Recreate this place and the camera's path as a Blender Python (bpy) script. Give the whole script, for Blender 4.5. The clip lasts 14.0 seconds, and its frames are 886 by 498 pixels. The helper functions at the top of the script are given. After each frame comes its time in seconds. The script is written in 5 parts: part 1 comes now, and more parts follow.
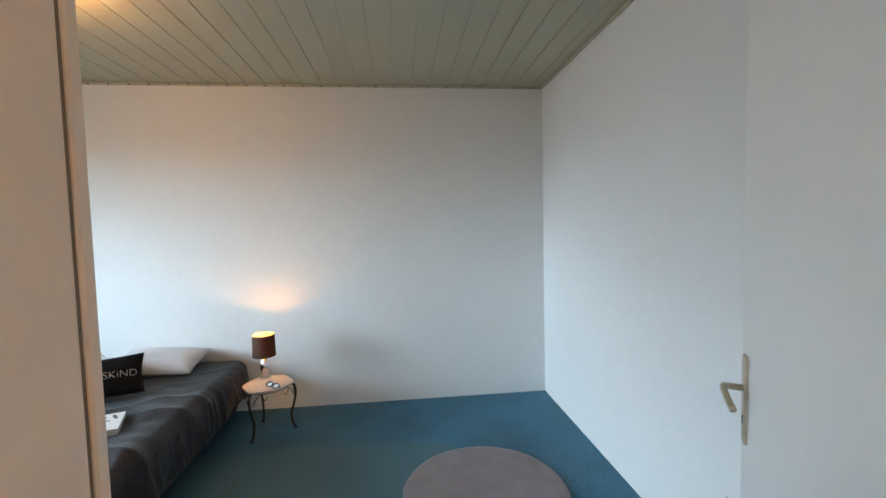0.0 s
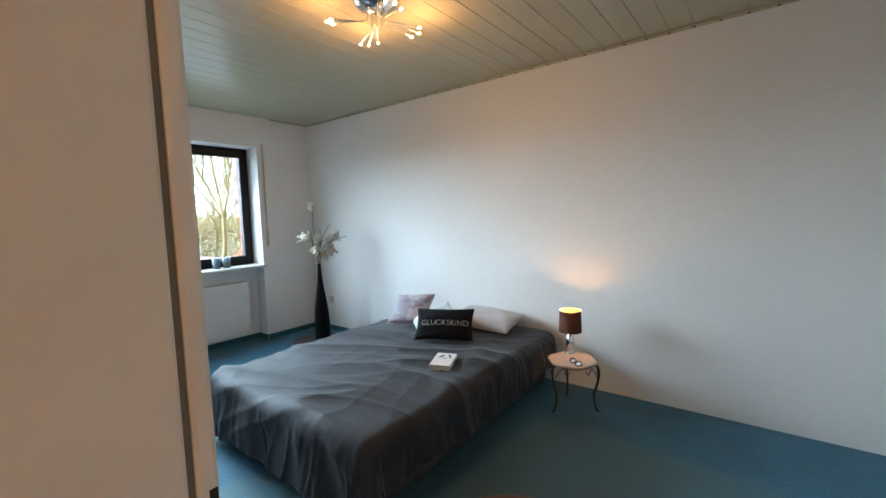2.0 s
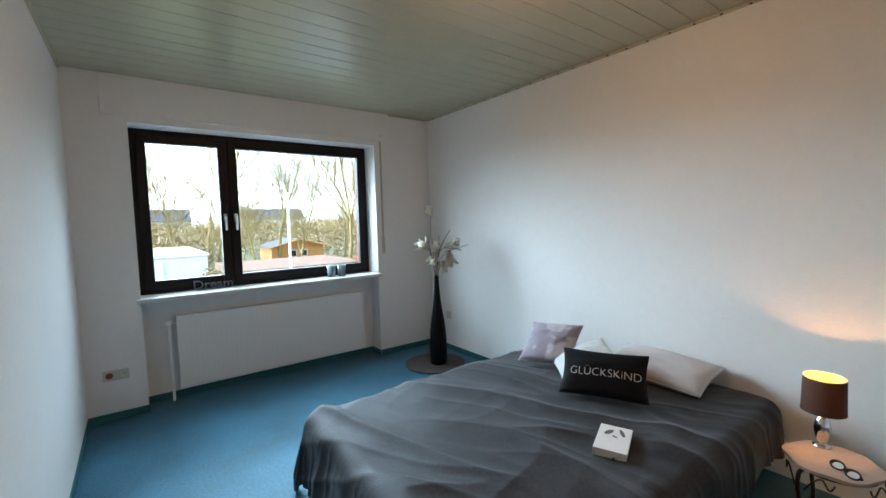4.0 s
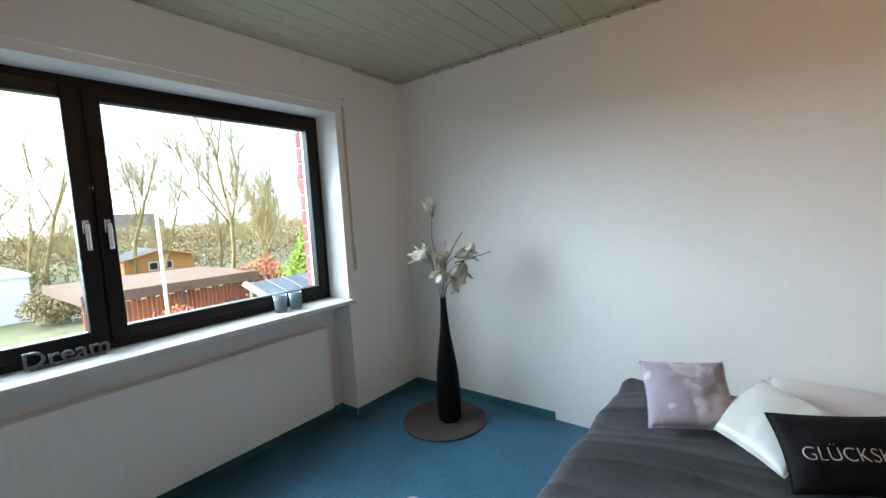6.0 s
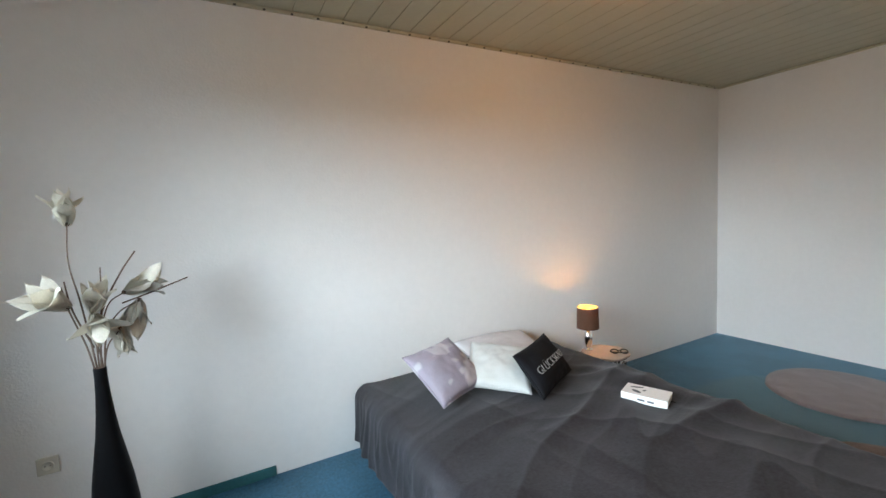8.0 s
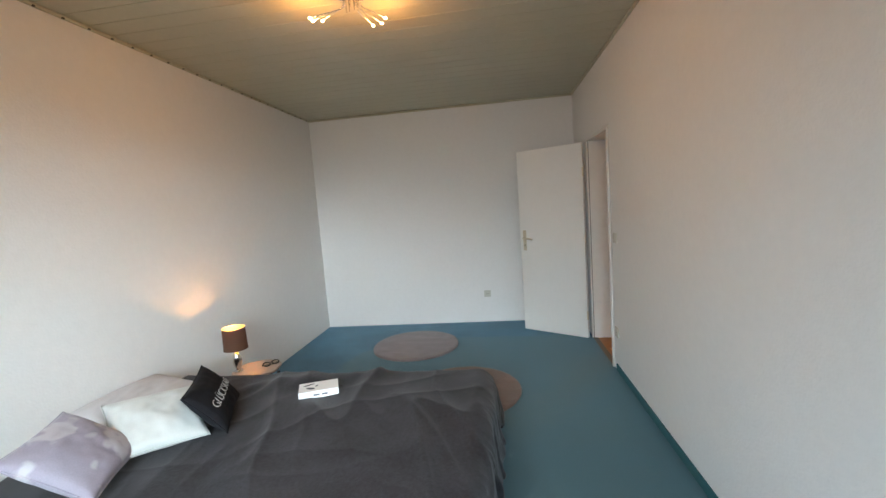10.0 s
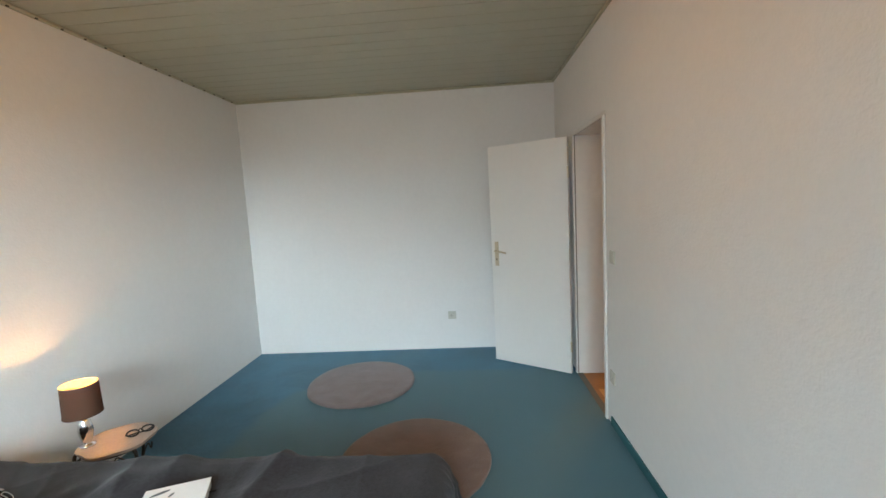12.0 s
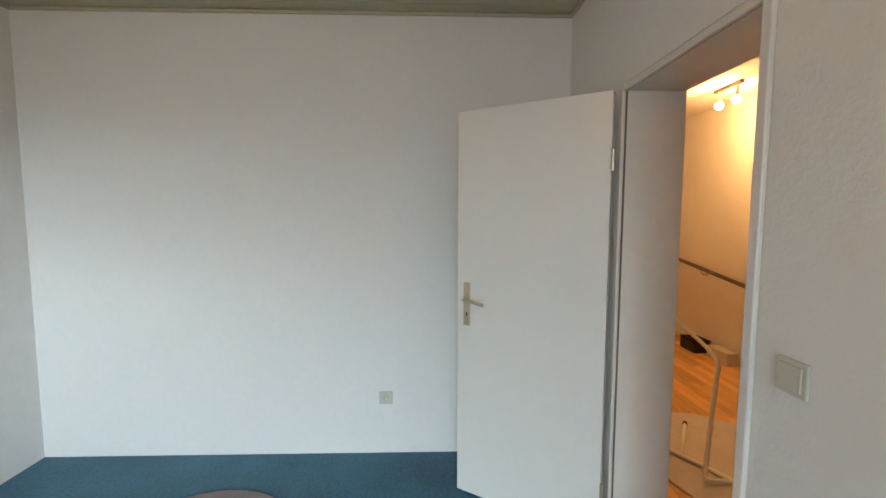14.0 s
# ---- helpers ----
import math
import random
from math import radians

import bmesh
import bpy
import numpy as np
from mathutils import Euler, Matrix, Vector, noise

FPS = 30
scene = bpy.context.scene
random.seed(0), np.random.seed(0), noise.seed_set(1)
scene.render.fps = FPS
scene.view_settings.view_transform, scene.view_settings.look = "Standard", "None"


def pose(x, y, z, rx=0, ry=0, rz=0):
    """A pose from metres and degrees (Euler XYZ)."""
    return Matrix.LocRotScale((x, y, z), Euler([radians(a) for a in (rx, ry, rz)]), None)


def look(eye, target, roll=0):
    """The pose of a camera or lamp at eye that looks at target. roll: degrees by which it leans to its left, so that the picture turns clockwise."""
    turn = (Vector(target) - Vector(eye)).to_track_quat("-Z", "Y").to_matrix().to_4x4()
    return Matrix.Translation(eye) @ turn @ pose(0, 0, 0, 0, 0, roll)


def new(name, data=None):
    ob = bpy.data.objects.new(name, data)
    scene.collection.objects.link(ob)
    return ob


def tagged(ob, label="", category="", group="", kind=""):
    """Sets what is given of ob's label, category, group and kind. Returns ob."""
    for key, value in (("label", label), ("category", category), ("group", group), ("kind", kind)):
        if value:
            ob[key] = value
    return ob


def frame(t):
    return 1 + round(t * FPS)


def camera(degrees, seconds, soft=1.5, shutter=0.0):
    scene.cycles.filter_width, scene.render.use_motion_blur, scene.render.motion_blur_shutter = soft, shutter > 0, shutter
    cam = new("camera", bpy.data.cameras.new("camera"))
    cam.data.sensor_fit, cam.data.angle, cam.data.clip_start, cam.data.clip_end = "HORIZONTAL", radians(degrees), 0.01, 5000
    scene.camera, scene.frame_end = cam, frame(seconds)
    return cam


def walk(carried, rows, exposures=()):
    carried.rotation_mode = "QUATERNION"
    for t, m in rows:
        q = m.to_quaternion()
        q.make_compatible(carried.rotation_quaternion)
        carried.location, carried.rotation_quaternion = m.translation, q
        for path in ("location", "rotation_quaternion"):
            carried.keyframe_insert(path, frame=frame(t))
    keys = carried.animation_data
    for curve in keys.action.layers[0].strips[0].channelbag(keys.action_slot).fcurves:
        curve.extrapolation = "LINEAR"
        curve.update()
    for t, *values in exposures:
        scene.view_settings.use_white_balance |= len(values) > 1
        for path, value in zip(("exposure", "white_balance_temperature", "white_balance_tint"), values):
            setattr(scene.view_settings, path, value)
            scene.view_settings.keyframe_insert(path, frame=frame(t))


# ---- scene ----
cam = camera(94.0, 14.0)
PATH = [
    (0, (-0.130, 0.231, 1.478), (0.078, 2.217, 1.366), -1.4),
    (0.5, (-0.064, 0.288, 1.456), (-0.366, 2.26, 1.305), -1.5),
    (1, (0.017, 0.31, 1.464), (-0.643, 2.188, 1.271), -1.6),
    (1.5, (0.021, 0.329, 1.467), (-0.949, 2.066, 1.265), -1.9),
    (2, (-0.049, 0.426, 1.451), (-1.265, 2.004, 1.28), -1.8),
    (2.5, (-0.114, 0.57, 1.465), (-1.553, 1.951, 1.314), -1.8),
    (3, (-0.194, 0.724, 1.479), (-1.795, 1.914, 1.341), -1.4),
    (5.3, (-1.722, 0.981, 1.468), (-3.29, 2.213, 1.321), -2.7),
    (5.5, (-1.865, 1.0, 1.489), (-3.371, 2.306, 1.33), -3.1),
    (6, (-2.294, 1.015, 1.512), (-3.511, 2.593, 1.341), -3.4),
    (6.5, (-2.662, 1.042, 1.502), (-3.467, 2.865, 1.326), -3.7),
    (7, (-3.017, 1.077, 1.494), (-3.288, 3.051, 1.319), -3.8),
    (7.5, (-3.335, 1.157, 1.493), (-2.994, 3.119, 1.311), -3.5),
    (8, (-3.622, 1.194, 1.469), (-2.677, 2.948, 1.297), -2.9),
    (8.5, (-3.844, 1.242, 1.49), (-2.423, 2.636, 1.299), -2.3),
    (9, (-3.924, 1.337, 1.473), (-2.178, 2.296, 1.288), -3.0),
    (9.2, (-3.947, 1.379, 1.468), (-2.114, 2.156, 1.281), -3.4),
    (11.5, (-3.461, 1.492, 1.513), (-1.474, 1.517, 1.272), -4.0),
    (12, (-3.084, 1.415, 1.500), (-1.098, 1.542, 1.287), -3.1),
    (12.5, (-2.677, 1.32, 1.467), (-0.699, 1.555, 1.287), -2.0),
    (13, (-2.263, 1.267, 1.5), (-0.295, 1.571, 1.315), -1.2),
    (13.5, (-1.815, 1.318, 1.492), (0.168, 1.512, 1.317), -0.4),
    (14, (-1.363, 1.342, 1.479), (0.629, 1.288, 1.315), 0.1),
]
# stops and white balance of the clip's camera
EXPOSURES = [(0.0, 3.65, 4900, -5), (1.5, 3.52, 5050, -4), (3.0, 3.25, 5050, -4), (6.0, 3.15, 5300, -1), (7.0, 3.05, 5450, 1), (8.0, 3.33, 5600, 2), (9.0, 3.32, 5700, 2), (11.5, 3.6, 5400, -4), (14.0, 3.65, 5400, -4)]
walk(cam, [(t, look(eye, target, roll)) for t, eye, target, roll in PATH], EXPOSURES)
SKY = 0.06
CEILING_W, TABLE_W, HALL_W = 0.46, 1.8, 3.3

# ---- world, sun and exposure ----
world = bpy.data.worlds.new("sky")
scene.world = world
world.use_nodes = True
wn = world.node_tree.nodes
wl = world.node_tree.links
sky = wn.new("ShaderNodeTexSky")
sky.sky_type = "NISHITA"
sky.sun_disc = False
sky.sun_elevation = radians(26)
sky.sun_rotation = radians(250)
sky.air_density, sky.dust_density, sky.ozone_density = 1.0, 1.0, 1.0
hsv = wn.new("ShaderNodeHueSaturation")
hsv.inputs["Saturation"].default_value = 0.25
wl.new(sky.outputs[0], hsv.inputs["Color"])
wl.new(hsv.outputs[0], wn["Background"].inputs[0])
wn["Background"].inputs[1].default_value = SKY

sun = new("sun", bpy.data.lights.new("sun", "SUN"))
sun.data.energy, sun.data.angle, sun.data.color = 3.5, radians(125), (0.97, 0.98, 1.0)
sun.matrix_world = look((-13, -16.0, 9.5), (0, 0, 0))

# the bright overcast sky's light in the window's opening
daylight = new("window_daylight", bpy.data.lights.new("window_daylight", "AREA"))
daylight.data.shape, daylight.data.size, daylight.data.size_y = "RECTANGLE", 2.0, 1.25
daylight.data.energy, daylight.data.color, daylight.data.spread = 4.5, (0.90, 0.97, 1.0), radians(115)
daylight.matrix_world = look((-5.09, 1.953, 1.60), (-4.09, 1.953, 0.75))


# ---- materials ----
def mat(name, colour, rough=0.6, metal=0.0, vary=0.08, scale=6.0, fine=60.0, bump=0.0, bump_scale=80.0, sheen=0.0, spec=0.5, coat=0.0):
    """A surface with colour varied at two scales and fine relief."""
    m = bpy.data.materials.new(name)
    m.use_nodes = True
    n, l = m.node_tree.nodes, m.node_tree.links
    b = n["Principled BSDF"]
    tc = n.new("ShaderNodeTexCoord")
    big = n.new("ShaderNodeTexNoise")
    big.inputs["Scale"].default_value, big.inputs["Detail"].default_value = scale, 4
    small = n.new("ShaderNodeTexNoise")
    small.inputs["Scale"].default_value, small.inputs["Detail"].default_value = fine, 3
    add = n.new("ShaderNodeMath")
    add.operation = "ADD"
    ramp = n.new("ShaderNodeMapRange")
    ramp.inputs[1].default_value, ramp.inputs[2].default_value = 0.6, 1.4
    ramp.inputs[3].default_value, ramp.inputs[4].default_value = 1 - vary, 1 + vary
    mul = n.new("ShaderNodeVectorMath")
    mul.operation = "SCALE"
    mul.inputs[0].default_value = colour[:3]
    for t in (big, small):
        l.new(tc.outputs["Object"], t.inputs["Vector"])
    l.new(big.outputs[0], add.inputs[0])
    l.new(small.outputs[0], add.inputs[1])
    l.new(add.outputs[0], ramp.inputs[0])
    l.new(ramp.outputs[0], mul.inputs["Scale"])
    l.new(mul.outputs[0], b.inputs["Base Color"])
    b.inputs["Roughness"].default_value = rough
    b.inputs["Metallic"].default_value = metal
    b.inputs["Specular IOR Level"].default_value = spec
    if sheen:
        b.inputs["Sheen Weight"].default_value = sheen
        b.inputs["Sheen Roughness"].default_value = 0.4
    if coat:
        b.inputs["Coat Weight"].default_value = coat
        b.inputs["Coat Roughness"].default_value = 0.15
    if bump:
        t = n.new("ShaderNodeTexNoise")
        t.inputs["Scale"].default_value, t.inputs["Detail"].default_value = bump_scale, 4
        bp = n.new("ShaderNodeBump")
        bp.inputs["Strength"].default_value = bump
        bp.inputs["Distance"].default_value = 0.004
        l.new(tc.outputs["Object"], t.inputs["Vector"])
        l.new(t.outputs[0], bp.inputs["Height"])
        l.new(bp.outputs[0], b.inputs["Normal"])
    return m


def glow(name, colour, strength):
    m = bpy.data.materials.new(name)
    m.use_nodes = True
    b = m.node_tree.nodes["Principled BSDF"]
    b.inputs["Base Color"].default_value = (0.9, 0.9, 0.9, 1)
    b.inputs["Emission Color"].default_value = (*colour, 1)
    b.inputs["Emission Strength"].default_value = strength
    return m


def glass_mat(name, colour=(1, 1, 1), rough=0.0, thin=True):
    m = bpy.data.materials.new(name)
    m.use_nodes = True
    n, l = m.node_tree.nodes, m.node_tree.links
    if thin:
        tr, gl, fr, mx = n.new("ShaderNodeBsdfTransparent"), n.new("ShaderNodeBsdfGlossy"), n.new("ShaderNodeFresnel"), n.new("ShaderNodeMixShader")
        tr.inputs[0].default_value = (*colour, 1)
        gl.inputs["Roughness"].default_value = rough
        fr.inputs[0].default_value = 1.45
        l.new(fr.outputs[0], mx.inputs[0])
        l.new(tr.outputs[0], mx.inputs[1])
        l.new(gl.outputs[0], mx.inputs[2])
        l.new(mx.outputs[0], n["Material Output"].inputs[0])
    else:
        b = n["Principled BSDF"]
        b.inputs["Base Color"].default_value = (*colour, 1)
        b.inputs["Transmission Weight"].default_value = 1.0
        b.inputs["Roughness"].default_value = rough
    return m


WALL = mat("woodchip wallpaper, white paint", (0.80, 0.785, 0.76), 0.85, vary=0.025, scale=1.5, fine=25, bump=0.35, bump_scale=90)
CEIL = mat("sage painted ceiling boards", (0.47, 0.445, 0.32), 0.3, vary=0.05, scale=3, fine=40, bump=0.08, bump_scale=40)
CARPET_EDGE = mat("teal carpet strip", (0.035, 0.12, 0.135), 0.95, vary=0.2, fine=150, bump=0.5, bump_scale=250)
DOORWHITE = mat("white door lacquer", (0.80, 0.78, 0.74), 0.32, vary=0.02, scale=2, fine=20, bump=0.03, bump_scale=30)
FRAMEWHITE = mat("white lining paint", (0.74, 0.71, 0.66), 0.4, vary=0.04, scale=3, fine=20, bump=0.05)
SEAL = mat("grey rubber seal", (0.16, 0.14, 0.11), 0.7)
BROWN = mat("dark brown window frame", (0.011, 0.008, 0.007), 0.45, vary=0.2, scale=8, bump=0.1, bump_scale=60, spec=0.2)
SILL = mat("pale marble sill", (0.62, 0.60, 0.56), 0.3, vary=0.08, scale=10, fine=60)
RADWHITE = mat("radiator enamel", (0.82, 0.81, 0.78), 0.35, vary=0.015, scale=2)
CHROME = mat("chrome", (0.75, 0.75, 0.76), 0.12, metal=1.0, vary=0.03)
BRASSY = mat("champagne anodised metal", (0.62, 0.54, 0.40), 0.35, metal=0.8, vary=0.05)
PLASTIC = mat("ivory switch plastic", (0.56, 0.545, 0.47), 0.4, vary=0.02)
STRAP = mat("beige webbing strap", (0.50, 0.45, 0.33), 0.85, vary=0.08, fine=200, bump=0.3, bump_scale=200)
GLASS = glass_mat("window glass")
BLANKET = mat("charcoal plush throw", (0.0160, 0.0152, 0.0190), 0.66, vary=0.85, scale=5, fine=70, bump=0.4, bump_scale=160, sheen=0.11, spec=0.45)
BEDBASE = mat("grey bed base fabric", (0.05, 0.045, 0.045), 0.9, vary=0.15, fine=160, bump=0.3, bump_scale=250)
VASE = mat("black matt ceramic", (0.0035, 0.0035, 0.004), 0.5, vary=0.2, bump=0.05, spec=0.10)
PLATE = mat("dark brown disc", (0.045, 0.032, 0.026), 0.6, vary=0.25, scale=14, fine=120, bump=0.2)
IRON = mat("black wrought iron", (0.012, 0.011, 0.010), 0.45, vary=0.2, bump=0.15)
CREAM = mat("cream stone tabletop", (0.44, 0.35, 0.28), 0.5, vary=0.12, scale=12, fine=70)
RUG = mat("taupe plush rug", (0.225, 0.185, 0.185), 0.98, vary=0.18, scale=8, fine=140, bump=0.8, bump_scale=220, sheen=0.3)
WOOD = mat("orange parquet", (0.42, 0.17, 0.03), 0.35, vary=0.2, scale=6, fine=40)
HALLWALL = mat("hall wall paint", (0.78, 0.74, 0.68), 0.85, vary=0.03, bump=0.2)


def carpet_mat():
    """Blue-teal pile; the middle of the room is greyer and greener than the edges."""
    m = mat("blue teal carpet", (0.028, 0.076, 0.128), 0.95, vary=0.8, scale=2.6, fine=60, bump=0.6, bump_scale=260, sheen=0.3, spec=1.0)
    m.node_tree.nodes["Principled BSDF"].inputs["Sheen Tint"].default_value = (0.40, 0.75, 1.0, 1)
    m.node_tree.nodes["Principled BSDF"].inputs["Specular Tint"].default_value = (0.45, 0.8, 1.0, 1)
    m.node_tree.nodes["Principled BSDF"].inputs["Roughness"].default_value = 0.48
    n, l = m.node_tree.nodes, m.node_tree.links
    b = n["Principled BSDF"]
    src = b.inputs["Base Color"].links[0].from_socket
    tc = n["Texture Coordinate"]
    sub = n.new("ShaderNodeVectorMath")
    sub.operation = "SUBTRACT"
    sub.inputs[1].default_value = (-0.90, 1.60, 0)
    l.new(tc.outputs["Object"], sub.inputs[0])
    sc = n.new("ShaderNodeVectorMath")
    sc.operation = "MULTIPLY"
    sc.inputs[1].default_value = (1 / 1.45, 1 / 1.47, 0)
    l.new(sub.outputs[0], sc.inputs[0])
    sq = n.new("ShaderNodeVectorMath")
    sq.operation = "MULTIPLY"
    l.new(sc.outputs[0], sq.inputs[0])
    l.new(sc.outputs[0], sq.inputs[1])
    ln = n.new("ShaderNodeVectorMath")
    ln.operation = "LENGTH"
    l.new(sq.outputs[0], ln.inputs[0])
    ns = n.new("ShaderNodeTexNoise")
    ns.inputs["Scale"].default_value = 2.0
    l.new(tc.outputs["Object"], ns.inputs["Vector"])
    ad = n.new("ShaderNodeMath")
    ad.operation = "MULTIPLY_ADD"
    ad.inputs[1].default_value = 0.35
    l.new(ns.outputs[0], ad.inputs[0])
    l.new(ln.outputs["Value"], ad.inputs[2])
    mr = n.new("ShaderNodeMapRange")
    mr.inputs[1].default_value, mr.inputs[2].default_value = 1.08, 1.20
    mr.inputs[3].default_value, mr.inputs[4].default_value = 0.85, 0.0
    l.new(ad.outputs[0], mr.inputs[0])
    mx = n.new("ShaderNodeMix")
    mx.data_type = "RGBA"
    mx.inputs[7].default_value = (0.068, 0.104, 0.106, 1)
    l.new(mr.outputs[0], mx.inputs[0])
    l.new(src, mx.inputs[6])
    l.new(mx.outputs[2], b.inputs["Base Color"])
    return m


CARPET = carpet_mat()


# ---- mesh helpers ----
def link_mesh(name, bm, material, smooth=False):
    me = bpy.data.meshes.new(name)
    bmesh.ops.recalc_face_normals(bm, faces=bm.faces)
    bm.to_mesh(me)
    bm.free()
    if smooth:
        for p in me.polygons:
            p.use_smooth = True
    me.materials.append(material)
    return new(name, me)


def part(name, bm, material, parent, label="", smooth=False):
    ob = link_mesh(name, bm, material, smooth)
    ob.parent = parent
    if label:
        ob["label"] = label
    return ob


def thing(name, m, label, category, group=""):
    ob = new(name)
    ob.empty_display_size = 0.1
    ob.matrix_world = m
    return tagged(ob, label, category, group)


def setting(name, bm, material, label, category, smooth=False):
    return tagged(link_mesh(name, bm, material, smooth), label, category, kind="structure")


def box(x0, x1, y0, y1, z0, z1, bevel=0.0, bm=None, seg=2):
    own = bmesh.new()
    bmesh.ops.create_cube(own, size=1, matrix=Matrix.LocRotScale(((x0 + x1) / 2, (y0 + y1) / 2, (z0 + z1) / 2), None, (abs(x1 - x0), abs(y1 - y0), abs(z1 - z0))))
    if bevel:
        bmesh.ops.bevel(own, geom=list(own.edges), offset=bevel, segments=seg, profile=0.5, affect="EDGES")
    if bm is None:
        return own
    join(bm, own)
    return bm


def join(bm, other):
    me = bpy.data.meshes.new("tmp")
    other.to_mesh(me)
    other.free()
    bm.from_mesh(me)
    bpy.data.meshes.remove(me)


def cyl(r, z0, z1, seg=24, r2=None, m=None, bm=None, bevel=0.0):
    own = bmesh.new()
    bmesh.ops.create_cone(own, cap_ends=True, segments=seg, radius1=r, radius2=r if r2 is None else r2, depth=z1 - z0, matrix=Matrix.Translation((0, 0, (z0 + z1) / 2)))
    if bevel:
        es = [e for e in own.edges if len(e.link_faces) == 2 and abs(e.verts[0].co.z - e.verts[1].co.z) < 1e-6]
        bmesh.ops.bevel(own, geom=es, offset=bevel, segments=3, profile=0.5, affect="EDGES")
    if m is not None:
        own.transform(m)
    if bm is None:
        return own
    join(bm, own)
    return bm


def lathe(profile, seg=40, closed=False):
    """A turned body from (radius, height) pairs."""
    bm = bmesh.new()
    rings = []
    for r, z in profile:
        rings.append([bm.verts.new((r * math.cos(2 * math.pi * i / seg), r * math.sin(2 * math.pi * i / seg), z)) for i in range(seg)])
    pairs = list(zip(rings, rings[1:])) + ([(rings[-1], rings[0])] if closed else [])
    for a, b in pairs:
        for i in range(seg):
            j = (i + 1) % seg
            bm.faces.new((a[i], a[j], b[j], b[i]))
    return bm


def tube(points, r, seg=10, bm=None, r_end=None):
    """A round bar along points."""
    own = bmesh.new()
    pts = [Vector(p) for p in points]
    rings = []
    up = Vector((0, 0, 1))
    for i, p in enumerate(pts):
        d = (pts[min(i + 1, len(pts) - 1)] - pts[max(i - 1, 0)]).normalized()
        ref = up if abs(d.z) < 0.9 else Vector((1, 0, 0))
        a = d.cross(ref).normalized()
        b = d.cross(a).normalized()
        k = r if r_end is None else r + (r_end - r) * i / (len(pts) - 1)
        rings.append([own.verts.new(p + k * (math.cos(2 * math.pi * s / seg) * a + math.sin(2 * math.pi * s / seg) * b)) for s in range(seg)])
    for q, w in zip(rings, rings[1:]):
        best = min(range(seg), key=lambda o: (q[0].co - w[o].co).length)
        w = w[best:] + w[:best]
        if (q[1].co - w[1].co).length > (q[1].co - w[-1].co).length:
            w = [w[0]] + w[:0:-1]
        for s in range(seg):
            own.faces.new((q[s], q[(s + 1) % seg], w[(s + 1) % seg], w[s]))
    for ring in (rings[0], rings[-1]):
        own.faces.new(ring)
    if bm is None:
        return own
    join(bm, own)
    return bm


def curve_pts(pts, n=6):
    """A smooth line through the points."""
    p = [Vector(q) for q in pts]
    p = [2 * p[0] - p[1]] + p + [2 * p[-1] - p[-2]]
    out = []
    for i in range(1, len(p) - 2):
        for k in range(n):
            t = k / n
            a, b, c, d = p[i - 1], p[i], p[i + 1], p[i + 2]
            out.append(0.5 * ((2 * b) + (c - a) * t + (2 * a - 5 * b + 4 * c - d) * t * t + (3 * b - a - 3 * c + d) * t ** 3))
    out.append(p[-2])
    return out


# ---- the room ----
XE, XW, YN, YS, H = 1.114, -4.745, 3.707, 0.527, 2.636
YH = 0.285           # hall face of the door wall
WY0, WY1, WZ0, WZ1 = 0.902, 3.004, 0.912, 2.288   # window opening
XF, XO = -4.971, -5.14                          # inner face of the window frame, outer face of the wall
NX = -4.935          # back of the radiator niche
DX0, DX1, DZ = -0.368, 0.415, 2.035               # door opening in the wall

floor = setting("floor", box(XO, XE + 0.2, YS, YN + 0.2, -0.2, 0), CARPET, "blue-teal wall-to-wall carpet with a greyer middle", "carpet")
setting("wall_north", box(XO, XE + 0.24, YN, YN + 0.24, -0.2, H + 0.2), WALL, "white woodchip-papered bedroom wall", "wall")
setting("wall_east", box(XE, XE + 0.24, YH, YN, -0.2, H + 0.2), WALL, "white woodchip-papered end wall", "wall")
bm = box(XO, DX0, YH, YS, -0.2, H + 0.2)
box(DX1, XE, YH, YS, -0.2, H + 0.2, bm=bm)
box(DX0, DX1, YH, YS, DZ, H + 0.2, bm=bm)
setting("wall_south", bm, WALL, "white woodchip-papered wall with a doorway", "wall")
bm = box(XO, XW, YS, WY0, -0.2, H + 0.2)
box(XO, XW, WY1, YN, -0.2, H + 0.2, bm=bm)
box(XO, XW, WY0, WY1, WZ1, H + 0.2, bm=bm)
box(XO, NX, WY0, WY1, -0.2, WZ0 - 0.03, bm=bm)
setting("wall_west", bm, WALL, "white window wall with a radiator niche", "wall")
setting("roller_shutter_box", box(XW - 0.01, XW + 0.018, 0.745, 3.18, 2.335, H - 0.002, 0.003), WALL, "papered roller shutter cover above the window", "shutter box")

# ceiling of tongue-and-groove boards
bm = box(XO, XE + 0.24, YH, YN + 0.24, H + 0.006, H + 0.2)
PITCH = 0.1438
x = -4.598 - 2 * PITCH
while x < XE:
    box(x + 0.002, min(x + PITCH - 0.002, XE + 0.1), YS - 0.02, YN + 0.02, H, H + 0.0058, 0.0015, bm=bm, seg=1)
    x += PITCH
setting("ceiling", bm, CEIL, "sage-grey painted tongue-and-groove board ceiling", "ceiling")
bm = box(XW + 0.02, XE, YN - 0.018, YN, H - 0.02, H - 0.001, 0.004)
box(XE - 0.018, XE, YS, YN - 0.02, H - 0.02, H - 0.001, 0.004, bm=bm)
box(XW + 0.02, XE - 0.02, YS, YS + 0.018, H - 0.02, H - 0.001, 0.004, bm=bm)
box(XW, XW + 0.018, 3.182, YN - 0.02, H - 0.02, H - 0.001, 0.004, bm=bm)
